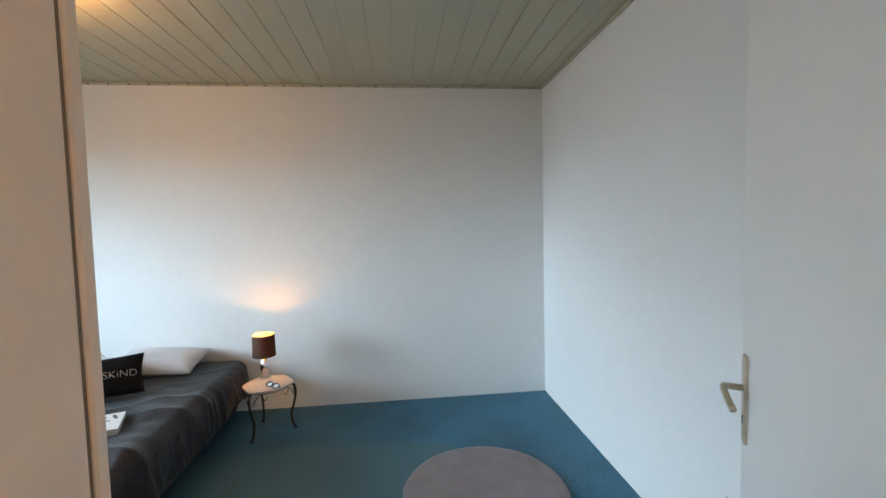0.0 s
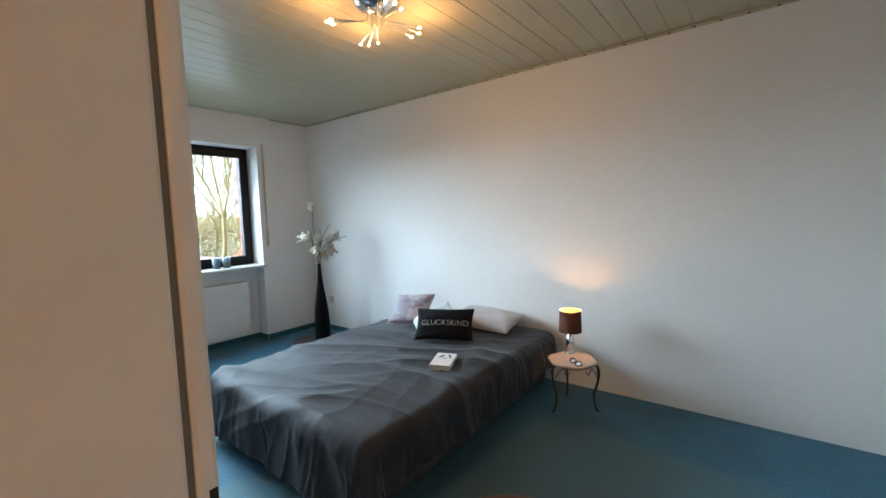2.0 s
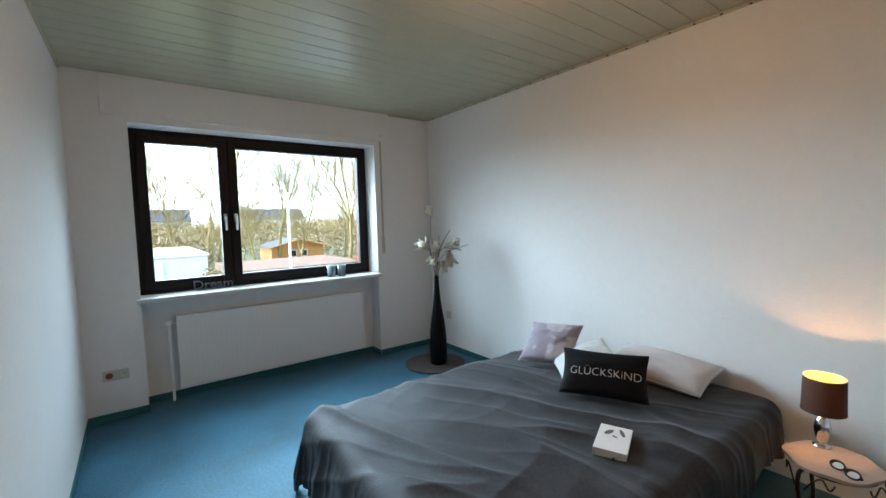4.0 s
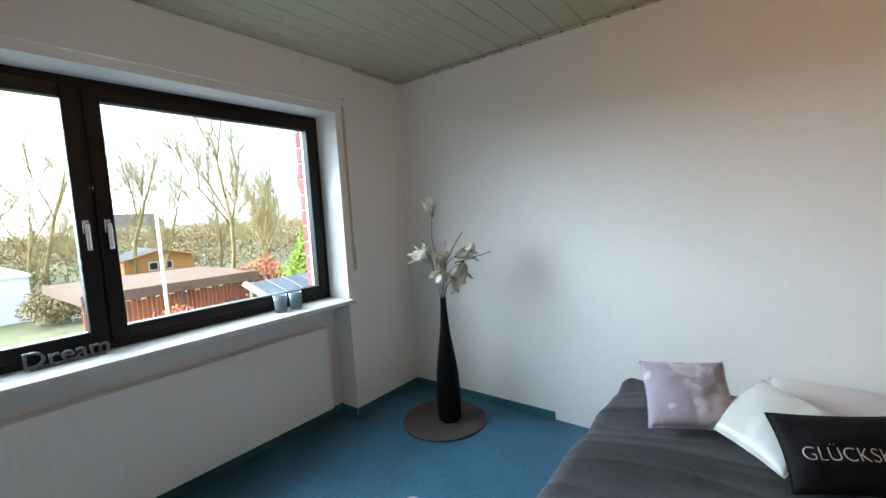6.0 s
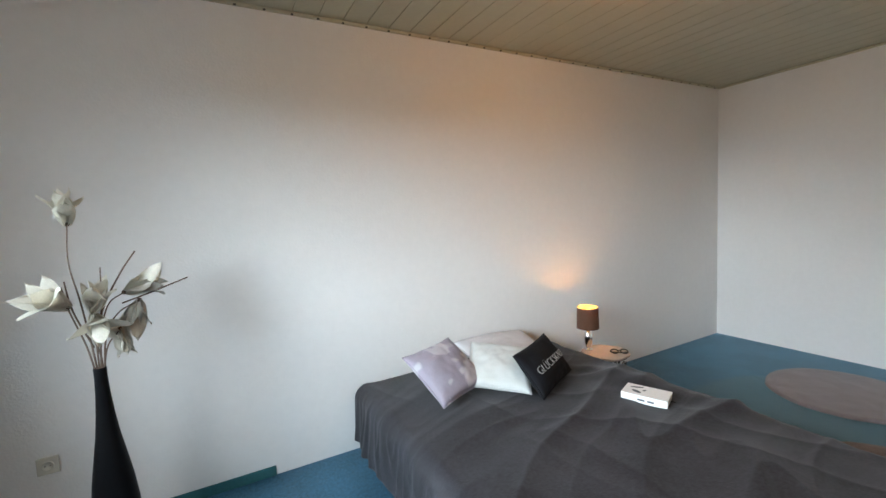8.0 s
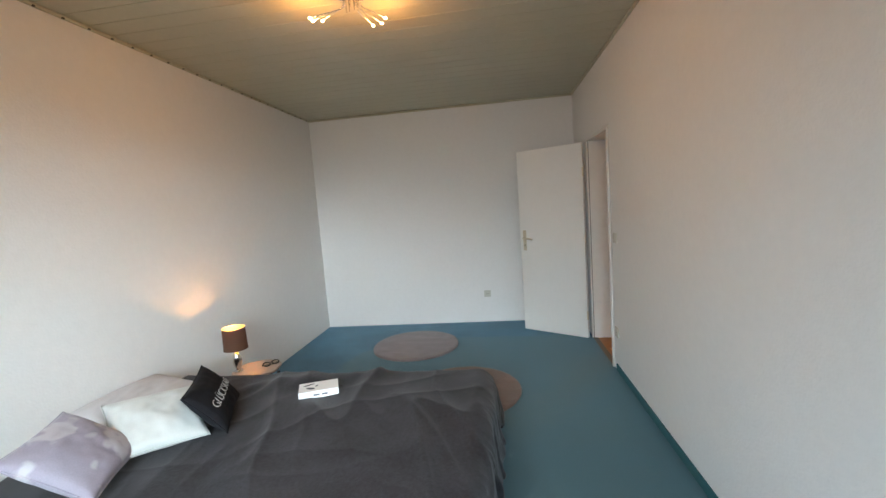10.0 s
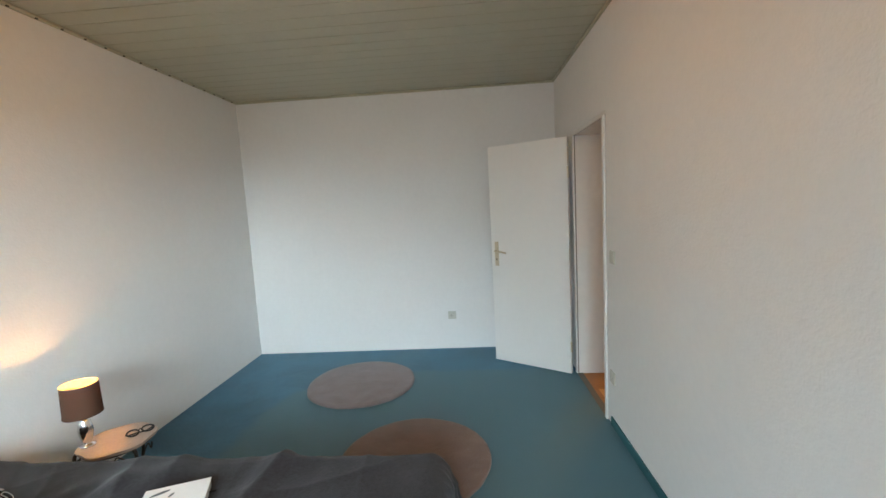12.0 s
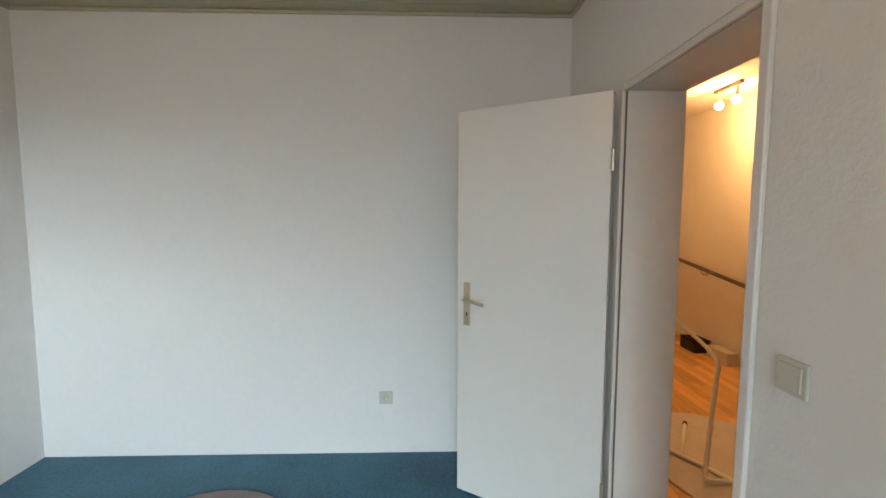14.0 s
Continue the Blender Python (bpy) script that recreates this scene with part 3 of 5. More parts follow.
def side_table():
    t = thing("side_table", pose(TX, TY, 0), "small three-legged wrought-iron table with cream top", "side table")
    bm = bmesh.new()
    n = 48
    ring = []
    for i in range(n):
        a = 2 * math.pi * i / n
        r = 0.168 + 0.008 * math.cos(6 * (a - radians(7)))
        ring.append((r * math.cos(a), r * math.sin(a)))
    top = [bm.verts.new((x, y, TZ)) for x, y in ring]
    bot = [bm.verts.new((x * 0.985, y * 0.985, TZ - 0.016)) for x, y in ring]
    bm.faces.new(top)
    bm.faces.new(bot[::-1])
    for i in range(n):
        bm.faces.new((top[i], bot[i], bot[(i + 1) % n], top[(i + 1) % n]))
    bmesh.ops.bevel(bm, geom=[e for e in bm.edges if abs(e.verts[0].co.z - e.verts[1].co.z) < 1e-6 and len(e.link_faces) == 2], offset=0.003, segments=2, affect="EDGES")
    part("tabletop", bm, CREAM, t)
    ringpts = [(0.150 * math.cos(a), 0.150 * math.sin(a), TZ - 0.022) for a in [2 * math.pi * i / 36 for i in range(37)]]
    part("apron_ring", tube(ringpts, 0.005, 8), IRON, t, smooth=True)
    for deg in (7, 123.5, 244):
        c, s = math.cos(radians(deg)), math.sin(radians(deg))
        prof = [(0.150, TZ - 0.018), (0.178, TZ - 0.030), (0.186, 0.27), (0.172, 0.19), (0.152, 0.12), (0.158, 0.05), (0.176, 0.008)]
        part("leg", tube(curve_pts([(r * c, r * s, z) for r, z in prof], 6), 0.0085, 8), IRON, t, smooth=True)
        part("foot", cyl(0.013, 0, 0.012, 12, m=pose(0.178 * c, 0.178 * s, 0), bevel=0.003), IRON, t)
        for side in (1, -1):
            pts = []
            for k in range(26):
                f = k / 25
                ang = deg + side * (6 + 34 * f)
                curl = 0.016 + 0.03 * f
                ph = 3.6 * math.pi * f
                r = 0.176 - 0.018 * f
                z = TZ - 0.10 + 0.075 * math.sin(min(f * 1.7, 1) * math.pi / 2) - (0.020 * (1 - math.cos(ph)) if f > 0.55 else 0)
                pts.append((r * math.cos(radians(ang)), r * math.sin(radians(ang)), z))
            part("scroll", tube(pts, 0.0035, 6), IRON, t, smooth=True)


side_table()

SHADE = bpy.data.materials.new("brown fabric lampshade")
SHADE.use_nodes = True
_n, _l = SHADE.node_tree.nodes, SHADE.node_tree.links
_b = _n["Principled BSDF"]
_b.inputs["Base Color"].default_value = (0.080, 0.038, 0.020, 1)
_b.inputs["Roughness"].default_value = 0.9
_tr = _n.new("ShaderNodeBsdfTranslucent")
_tr.inputs[0].default_value = (0.24, 0.09, 0.022, 1)
_mx = _n.new("ShaderNodeMixShader")
_mx.inputs[0].default_value = 0.14
_l.new(_b.outputs[0], _mx.inputs[1])
_l.new(_tr.outputs[0], _mx.inputs[2])
_l.new(_mx.outputs[0], _n["Material Output"].inputs[0])
LINING = SHADE.copy()
LINING.name = "cream shade lining cloth"
LINING.node_tree.nodes["Principled BSDF"].inputs["Base Color"].default_value = (0.60, 0.40, 0.13, 1)
LINER = mat("cream shade lining", (0.78, 0.62, 0.34), 0.7, vary=0.05)
MERCURY = mat("silvered glass lamp foot", (0.72, 0.72, 0.72), 0.10, metal=1.0, vary=0.05)
WARMBULB = glow("warm bulb", (1.0, 0.55, 0.18), 4)


def table_lamp():
    x, y, z = -1.174, 3.436, TZ
    t = thing("table_lamp", pose(x, y, z), "lit table lamp with brown drum shade on silver foot", "table lamp")
    part("foot", lathe([(0.0, 0.0), (0.034, 0.0), (0.036, 0.006), (0.020, 0.012), (0.016, 0.018), (0.024, 0.034), (0.030, 0.062), (0.033, 0.085), (0.031, 0.108), (0.026, 0.132), (0.014, 0.152), (0.010, 0.162), (0.010, 0.178), (0.0, 0.178)], 28), MERCURY, t, smooth=True)
    part("socket", cyl(0.012, 0.178, 0.262, 14, bevel=0.002), BRASSY, t)
    r1, r2, z0, z1 = 0.083, 0.079, 0.172, 0.336
    s = part("shade", lathe([(r1, z0), (r2, z1)], 48), SHADE, t, smooth=True)
    part("lining", lathe([(r1 - 0.0015, z0 + 0.001), (r2 - 0.0015, z1 - 0.001)], 48), LINING, s, smooth=True)
    part("rim", lathe([(r2 - 0.002, z1 - 0.003), (r2 + 0.001, z1 - 0.003), (r2 + 0.001, z1 + 0.001), (r2 - 0.002, z1 + 0.001)], 48, closed=True), LINER, s)
    part("rim", lathe([(r1 - 0.002, z0 - 0.001), (r1 + 0.001, z0 - 0.001), (r1 + 0.001, z0 + 0.003), (r1 - 0.002, z0 + 0.003)], 48, closed=True), SHADE, s)
    bm = bmesh.new()
    for a in (0, 120, 240):
        tube([(0.010 * math.cos(radians(a)), 0.010 * math.sin(radians(a)), 0.20), (r2 * math.cos(radians(a)), r2 * math.sin(radians(a)), z1 - 0.03)], 0.0015, 6, bm=bm)
    part("spider", bm, CHROME, s)
    bm = bmesh.new()
    bmesh.ops.create_uvsphere(bm, u_segments=16, v_segments=10, radius=0.009, matrix=Matrix.Translation((0, 0, 0.276)) @ Matrix.Diagonal((1, 1, 1.25, 1)))
    part("bulb", bm, WARMBULB, t, "glowing warm bulb", smooth=True)
    l = new("table_lamp_light", bpy.data.lights.new("table_lamp_light", "POINT"))
    l.data.energy, l.data.color, l.data.shadow_soft_size = TABLE_W, (1.0, 0.42, 0.11), 0.010
    l.location = (x, y, z + 0.280)


table_lamp()


def glasses():
    g = thing("eyeglasses", pose(TX + 0.045, TY - 0.095, TZ + 0.005, -58, 0, -38), "dark-rimmed reading glasses lying on the table", "glasses")
    for s in (-1, 1):
        pts = [(s * 0.034 + 0.027 * math.cos(a), 0.003 * math.cos(a), 0.019 + 0.019 * math.sin(a)) for a in [2 * math.pi * i / 24 for i in range(25)]]
        r = part("rim", tube(pts, 0.0042, 6), IRON, g, smooth=True)
        bm = bmesh.new()
        bmesh.ops.create_circle(bm, cap_ends=True, segments=20, radius=1, matrix=pose(s * 0.034, 0, 0.019, 90, 0, 0) @ Matrix.Diagonal((0.026, 0.018, 1, 1)))
        part("lens", bm, GLASS, r)
        part("temple", tube(curve_pts([(s * 0.062, 0.004, 0.027), (s * 0.058, 0.014, 0.025), (s * 0.010, 0.018 + 0.006 * s, 0.019), (-s * 0.045, 0.016 + 0.006 * s, 0.008)], 5), 0.0034, 6), IRON, g, smooth=True)
    part("bridge", tube(curve_pts([(-0.009, 0, 0.024), (0, -0.003, 0.027), (0.009, 0, 0.024)], 4), 0.003, 6), IRON, g)


glasses()


# ---- vase with magnolia branches ----
def disc_base():
    d = thing("round_floor_mat", pose(-4.13, 3.295, 0.0), "dark brown round mat under the floor vase", "mat")
    part("disc", cyl(0.305, 0.001, 0.014, 64, bevel=0.004), PLATE, d)


disc_base()


def vase():
    v = thing("floor_vase", pose(-4.095, 3.315, 0.0145), "tall black bottle-shaped floor vase", "vase")
    prof = [(0.0, 0.0), (0.078, 0.0), (0.084, 0.01), (0.088, 0.10), (0.087, 0.20), (0.081, 0.32), (0.071, 0.42), (0.056, 0.52), (0.042, 0.61), (0.032, 0.70), (0.025, 0.79), (0.022, 0.86), (0.0225, 0.895), (0.021, 0.90), (0.017, 0.898), (0.017, 0.70), (0.0, 0.69)]
    part("body", lathe(prof, 40), VASE, v, smooth=True)


vase()

PETAL = mat("cream fabric petal", (0.78, 0.74, 0.64), 0.75, vary=0.10, scale=30, fine=200, bump=0.25, bump_scale=120)
TWIG = mat("brown twig", (0.16, 0.115, 0.085), 0.85, vary=0.25, fine=120, bump=0.4)


def branches():
    b = thing("magnolia_branches", pose(-4.095, 3.315, 0.90), "artificial cream magnolia branches in the vase", "flowers")
    side = Vector((0.90, 0.43, 0)).normalized()
    deep = Vector((-0.43, 0.90, 0)).normalized()

    def P(u, z, w=0.0):
        return side * u + deep * w + Vector((0, 0, z))

    def flower(at, direction, size, opened, seed):
        rnd = random.Random(seed)
        d = Vector(direction).normalized()
        q = d.to_track_quat("Z", "Y").to_matrix().to_4x4()
        q.translation = at
        kids = []
        for k in range(7):
            inner = k >= 4
            bm = bmesh.new()
            L, Wd = size * rnd.uniform(0.85, 1.1), size * 0.50
            tilt = (0.25 if inner else opened) * rnd.uniform(0.8, 1.25)
            a0 = (k * 90 + 20 if not inner else k * 120) + rnd.uniform(-18, 18)
            nu, nv = 8, 5
            rows = []
            for i in range(nu + 1):
                f = i / nu
                half = Wd / 2 * math.sin(math.pi * min(1, f * 0.92 + 0.08)) ** 0.75
                row = []
                for j in range(nv + 1):
                    g = -1 + 2 * j / nv
                    bend = tilt * (0.35 + 0.65 * f)
                    x = L * f * math.sin(bend) + 0.18 * half * g * g * -1
                    z = L * f * math.cos(bend) + 0.006 * math.sin(7 * f + 3 * g + seed)
                    row.append(bm.verts.new((x + 0.004 * math.sin(9 * f + k), half * g, z)))
                rows.append(row)
            for i in range(nu):
                for j in range(nv):
                    bm.faces.new((rows[i][j], rows[i][j + 1], rows[i + 1][j + 1], rows[i + 1][j]))
            bm.transform(q @ pose(0, 0, 0, 0, 0, a0))
            bmesh.ops.solidify(bm, geom=bm.faces, thickness=0.0016)
            kids.append(bm)
        return kids

    def stem(pts, r0=0.004, r1=0.0022):
        s = part("twig", tube(curve_pts([P(*p) for p in pts], 6), r0, 7, r_end=r1), TWIG, b, smooth=True)
        return s

    def bloom(s, at, direction, size, opened, seed):
        calyx = bmesh.new()
        bmesh.ops.create_uvsphere(calyx, u_segments=10, v_segments=8, radius=0.009, matrix=Matrix.Translation(at))
        part("calyx", calyx, TWIG, s, smooth=True)
        for bm in flower(at, direction, size, opened, seed):
            part("petal", bm, PETAL, s, "cream petal", smooth=True)

    s = stem([(0.0, -0.10), (-0.015, 0.10), (-0.035, 0.30), (-0.055, 0.45), (-0.045, 0.60)])
    bloom(s, P(-0.045, 0.60), P(-0.1, 1.0, -0.2), 0.135, 0.5, 1)
    s = stem([(0.0, -0.10), (-0.03, 0.10), (-0.07, 0.26), (-0.085, 0.36)])
    bloom(s, P(-0.072, 0.28), P(-0.75, 0.55, -0.3), 0.17, 0.62, 2)
    s = stem([(0.0, -0.10), (0.0, 0.10), (0.01, 0.22), (0.005, 0.26)])
    bloom(s, P(0.0, 0.235), P(0.05, -0.7, -0.6), 0.155, 0.8, 3)
    bloom(s, P(0.0, 0.235), P(0.15, 1.0, -0.2), 0.15, 0.55, 4)
    s = stem([(0.0, -0.10), (0.015, 0.12), (0.05, 0.26), (0.11, 0.305)])
    bloom(s, P(0.11, 0.305), P(0.95, 0.28, 0.1), 0.165, 0.45, 5)
    s = stem([(0.01, -0.10), (0.03, 0.12), (0.08, 0.22), (0.17, 0.265)])
    bloom(s, P(0.16, 0.262), P(-0.2, -0.95, 0.3), 0.165, 0.55, 6)
    s = stem([(0.0, -0.10), (0.03, 0.08), (0.075, 0.145)])
    bloom(s, P(0.082, 0.155), P(0.1, -1.0, 0.0), 0.13, 0.3, 7)
    stem([(0.01, 0.10), (0.03, 0.24), (0.10, 0.38), (0.165, 0.475)], 0.004, 0.003)
    stem([(0.0, 0.12), (0.03, 0.26), (0.04, 0.42)], 0.0035, 0.0025)
    stem([(0.10, 0.26), (0.20, 0.285), (0.36, 0.33)], 0.0035, 0.003)
    stem([(-0.01, 0.10), (-0.06, 0.26), (-0.075, 0.38)], 0.0035, 0.0025)
    stem([(0.0, -0.10), (0.01, 0.05), (-0.02, 0.18)], 0.004, 0.003)


branches()


# ---- ceiling lamp ----
CLX, CLY = -1.772, 2.125


def ceiling_lamp():
    c = thing("ceiling_lamp", pose(CLX, CLY, H), "chrome ceiling lamp with twelve lit bulbs on rods", "ceiling lamp")
    part("canopy", lathe([(0.0, 0.0), (0.128, 0.0), (0.130, -0.006), (0.126, -0.016), (0.104, -0.036), (0.066, -0.050), (0.020, -0.056), (0.0, -0.057)], 40), CHROME, c, smooth=True)
    bulb = bmesh.new()
    bmesh.ops.create_uvsphere(bulb, u_segments=10, v_segments=8, radius=0.0075, matrix=Matrix.Diagonal((1, 1, 1.6, 1)))
    bme = bpy.data.meshes.new("bulb")
    bulb.to_mesh(bme)
    bulb.free()
    bme.materials.append(CEILBULB)
    for g, (deg, reach) in enumerate(((226, 0.235), (146, 0.275), (70, 0.235), (338, 0.215))):
        for k in range(3):
            a = radians(deg + (k - 1) * 11)
            rr = reach + (0.02 if k == 1 else 0)
            z1 = -0.100 - 0.009 * k
            d = Vector((math.cos(a), math.sin(a), 0))
            p0 = d * 0.045 + Vector((0, 0, -0.045))
            pts = [p0, d * 0.052 + Vector((0, 0, z1 + 0.02)), d * 0.066 + Vector((0, 0, z1)), d * (rr * 0.6) + Vector((0, 0, z1 - 0.004)), d * rr + Vector((0, 0, z1 - 0.008))]
            arm = part("arm", tube(curve_pts(pts, 4), 0.0032, 7), CHROME, c, smooth=True)
            part("lamp_holder", cyl(0.0055, -0.012, 0.010, 10, m=Matrix.Translation(d * rr + Vector((0, 0, z1 - 0.008))) @ d.to_track_quat("Z", "Y").to_matrix().to_4x4()), CHROME, arm)
            ob = new("bulb", bme)
            ob.parent = arm
            ob.location = d * (rr + 0.012) + Vector((0, 0, z1 - 0.012))
            ob.rotation_euler = (0, math.pi / 2 - 0.25, a)
            ob["label"] = "small glowing halogen bulb"
        l = new("ceiling_lamp_light", bpy.data.lights.new("ceiling_lamp_light", "POINT"))
        l.data.energy, l.data.color, l.data.shadow_soft_size = CEILING_W, (1.0, 0.40, 0.09), 0.03
        a = radians(deg)
        l.location = (CLX + (reach + 0.055) * math.cos(a), CLY + (reach + 0.055) * math.sin(a), H - 0.165)
    for k in range(8):
        a = 2 * math.pi * k / 8
        part("rod", cyl(0.003, -0.125 - 0.012 * (k % 3), -0.048, 8, m=pose(0.032 * math.cos(a), 0.032 * math.sin(a), 0)), CHROME, c)


CEILBULB = glow("halogen glow", (1.0, 0.62, 0.24), 2.2)
ceiling_lamp()


# ---- rugs ----
def rug(x, y, r, h, material, label, seed):
    g = thing("round_rug", pose(x, y, 0), label, "rug", "round plush rugs")
    bm = bmesh.new()
    n, m = 128, 26
    rows = []
    for j in range(m + 1):
        f = j / m
        row = []
        for i in range(n):
            a = 2 * math.pi * i / n
            edge = r * (1 + 0.012 * noise.noise(Vector((math.cos(a) * 2, math.sin(a) * 2, seed))) + 0.008 * noise.noise(Vector((math.cos(a) * 9, math.sin(a) * 9, seed))))
            rr = edge * math.sin(f * math.pi / 2) ** 0.9
            z = h * (max(0, 1 - f ** 9)) ** 0.5
            p = Vector((rr * math.cos(a), rr * math.sin(a), seed))
            z += (noise.noise(p * 9) * 0.003 + noise.noise(p * 30) * 0.0022 + 0.004 * noise.noise(p * 3)) * min(1, (1 - f) * 6)
            row.append(bm.verts.new((rr * math.cos(a), rr * math.sin(a), max(0.002, z))))
        rows.append(row)
    for q, w in zip(rows, rows[1:]):
        for i in range(n):
            j = (i + 1) % n
            bm.faces.new((q[i], q[j], w[j], w[i]))
    bmesh.ops.remove_doubles(bm, verts=bm.verts, dist=1e-5)
    part("rug_body", bm, material, g, smooth=True)


RUG2 = mat("brown plush rug", (0.175, 0.118, 0.092), 0.98, vary=0.22, scale=7, fine=140, bump=0.8, bump_scale=220, sheen=0.3)
rug(0.30, 2.395, 0.455, 0.026, RUG, "round taupe-grey plush rug on the carpet", 1.0)
rug(-0.79, 1.795, 0.452, 0.022, RUG2, "round brown plush rug on the carpet", 5.0)


# ---- sockets, switches, strap ----
def wall_plate(name, m, gang, kind, label):
    p = thing(name, m, label, "socket" if kind != "switch" else "switch")
    s = 0.081
    w = s * gang
    part("plate", box(-w / 2, w / 2, -0.010, 0, -s / 2, s / 2, 0.003), PLASTIC, p)
    for g in range(gang):
        x = -w / 2 + s * (g + 0.5)
        if kind == "switch":
            part("rocker", box(x - 0.029, x + 0.029, -0.014, -0.009, -0.029, 0.029, 0.002), PLASTIC, p)
        else:
            red = kind == "red" and g == 0
            bm = lathe([(0.0, -0.0102), (0.018, -0.0102), (0.0195, -0.0135), (0.0225, -0.0135), (0.0240, -0.0095)], 28)
            bm.transform(pose(x, 0, 0, 90, 0, 0) @ Matrix.Diagonal((1, 1, -1, 1)))
            part("insert", bm, RED if red else PLASTIC, p, "dark red socket insert" if red else "", smooth=True)
            for dx in (-0.0095, 0.0095):
                part("pin_hole", cyl(0.0028, 0.0, 0.0108, 10, m=pose(x + dx, 0, 0, 90, 0, 0)), IRON, p)


RED = mat("dark red plastic", (0.22, 0.03, 0.025), 0.45)
wall_plate("wall_socket", pose(XE - 0.0005, 1.625, 0.356, 0, 0, -90), 1, "socket", "ivory wall socket above the carpet")
wall_plate("wall_socket", pose(-4.41, YN - 0.0005, 0.395, 0, 0, 0), 1, "socket", "ivory wall socket beside the vase")
wall_plate("double_socket", pose(XW + 0.0005, 0.712, 0.350, 0, 0, 90), 2, "red", "double wall socket with one red insert")
wall_plate("light_switch", pose(-0.484, YS + 0.0005, 1.118, 0, 0, 180), 1, "switch", "ivory light switch beside the doorway")
wall_plate("wall_socket", pose(-0.468, YS + 0.0005, 0.335, 0, 0, 180), 1, "socket", "ivory wall socket beside the doorway")


def shutter_strap():
    s = thing("shutter_strap", pose(XW, 3.075, 0), "beige roller shutter pull strap on the wall", "strap")
    part("webbing", box(0.004, 0.0065, -0.011, 0.011, 1.30, 2.385, 0.0008), STRAP, s)
    part("guide", box(0.0, 0.018, -0.014, 0.014, 2.375, 2.405, 0.003), PLASTIC, s)
    part("winder", box(0.0005, 0.016, -0.017, 0.017, 1.125, 1.315, 0.004), PLASTIC, s)
    part("winder_slot", box(0.0158, 0.0168, -0.010, 0.010, 1.15, 1.30), STRAP, s)


shutter_strap()


# ---- things on the sill ----
def tealight(x, y):
    g = thing("glass_candle_holder", pose(x, y, 0.9135), "smoky blue-grey glass candle holder on the sill", "candle holder", "candle holders")
    part("glass", lathe([(0.0, 0.0), (0.036, 0.0), (0.038, 0.004), (0.044, 0.115), (0.041, 0.115), (0.035, 0.010), (0.0, 0.010)], 28), SMOKE, g, smooth=True)
    part("candle", cyl(0.022, 0.0105, 0.03, 20, bevel=0.002), PAPER, g)


SMOKE = mat("frosted blue-grey glass", (0.30, 0.37, 0.40), 0.25, vary=0.12, scale=14, fine=80)
_b = SMOKE.node_tree.nodes["Principled BSDF"]
_b.inputs["Transmission Weight"].default_value = 0.55
tealight(-4.870, 2.520)
tealight(-4.858, 2.628)
d = thing("dream_sign", pose(-4.900, 1.435, 0.9135, 90, 0, 90), "grey standing wooden letters spelling a word", "sign")
SIGN = mat("weathered grey wood", (0.11, 0.115, 0.12), 0.6, vary=0.3, scale=20, fine=90, bump=0.3)
lt = lettering("Dream", 0.125, pose(0, 0.043, 0) @ Matrix.Diagonal((0.92, 0.85, 1, 1)), SIGN, d, "letters", thick=0.011)
lt["label"] = "joined wooden letters"
part("base_bar", box(-0.135, 0.135, 0.0, 0.010, -0.011, 0.011, 0.002), SIGN, d)

# ---- ceiling clips along the north wall ----
CLIP = mat("dark clip head", (0.05, 0.045, 0.035), 0.5)
bm = bmesh.new()
k = 0
while -4.598 + 0.1438 * k < XE - 0.05:
    box(-4.605 + 0.1438 * k, -4.591 + 0.1438 * k, YN - 0.024, YN - 0.012, H - 0.0225, H - 0.014, 0.002, bm=bm, seg=1)
    k += 1
setting("trim_clips", bm, CLIP, "small dark fixing clips along the ceiling moulding", "trim")


# ---- pale hide beside the bed ----
def hide_rug():
    h = thing("hide_rug", pose(-3.40, 2.36, 0), "pale lilac hide-shaped rug beside the bed", "rug")
    bm = bmesh.new()
    n, m = 96, 14
    rows = []
    for j in range(m + 1):
        f = 1 - 0.97 * (j / m)
        row = []
        for i in range(n):
            a = 2 * math.pi * i / n
            r = 0.33 + 0.07 * math.cos(2 * (a - radians(35))) + 0.03 * math.cos(5 * a + 0.6)
            r += 0.13 * math.exp(-((a - radians(157)) / 0.17) ** 2) + 0.012 * noise.noise(Vector((3 * math.cos(a), 3 * math.sin(a), 4)))
            p = Vector((r * f * math.cos(a), r * f * math.sin(a), 0))
            z = 0.012 * min(1, (1 - f) * 8) + 0.002 + 0.004 * noise.noise(p * 7) * min(1, (1 - f) * 8)
            row.append(bm.verts.new((p.x, p.y, max(0.001, z))))
        rows.append(row)
    for q, w in zip(rows, rows[1:]):
        for i in range(n):
            k = (i + 1) % n
            bm.faces.new((q[i], q[k], w[k], w[i]))
    bm.faces.new(rows[-1])
    part("hide", bm, HIDE, h, smooth=True)


HIDE = mat("pale lilac pile", (0.50, 0.46, 0.50), 0.95, vary=0.12, scale=9, fine=140, bump=0.6, bump_scale=200, sheen=0.3)
hide_rug()

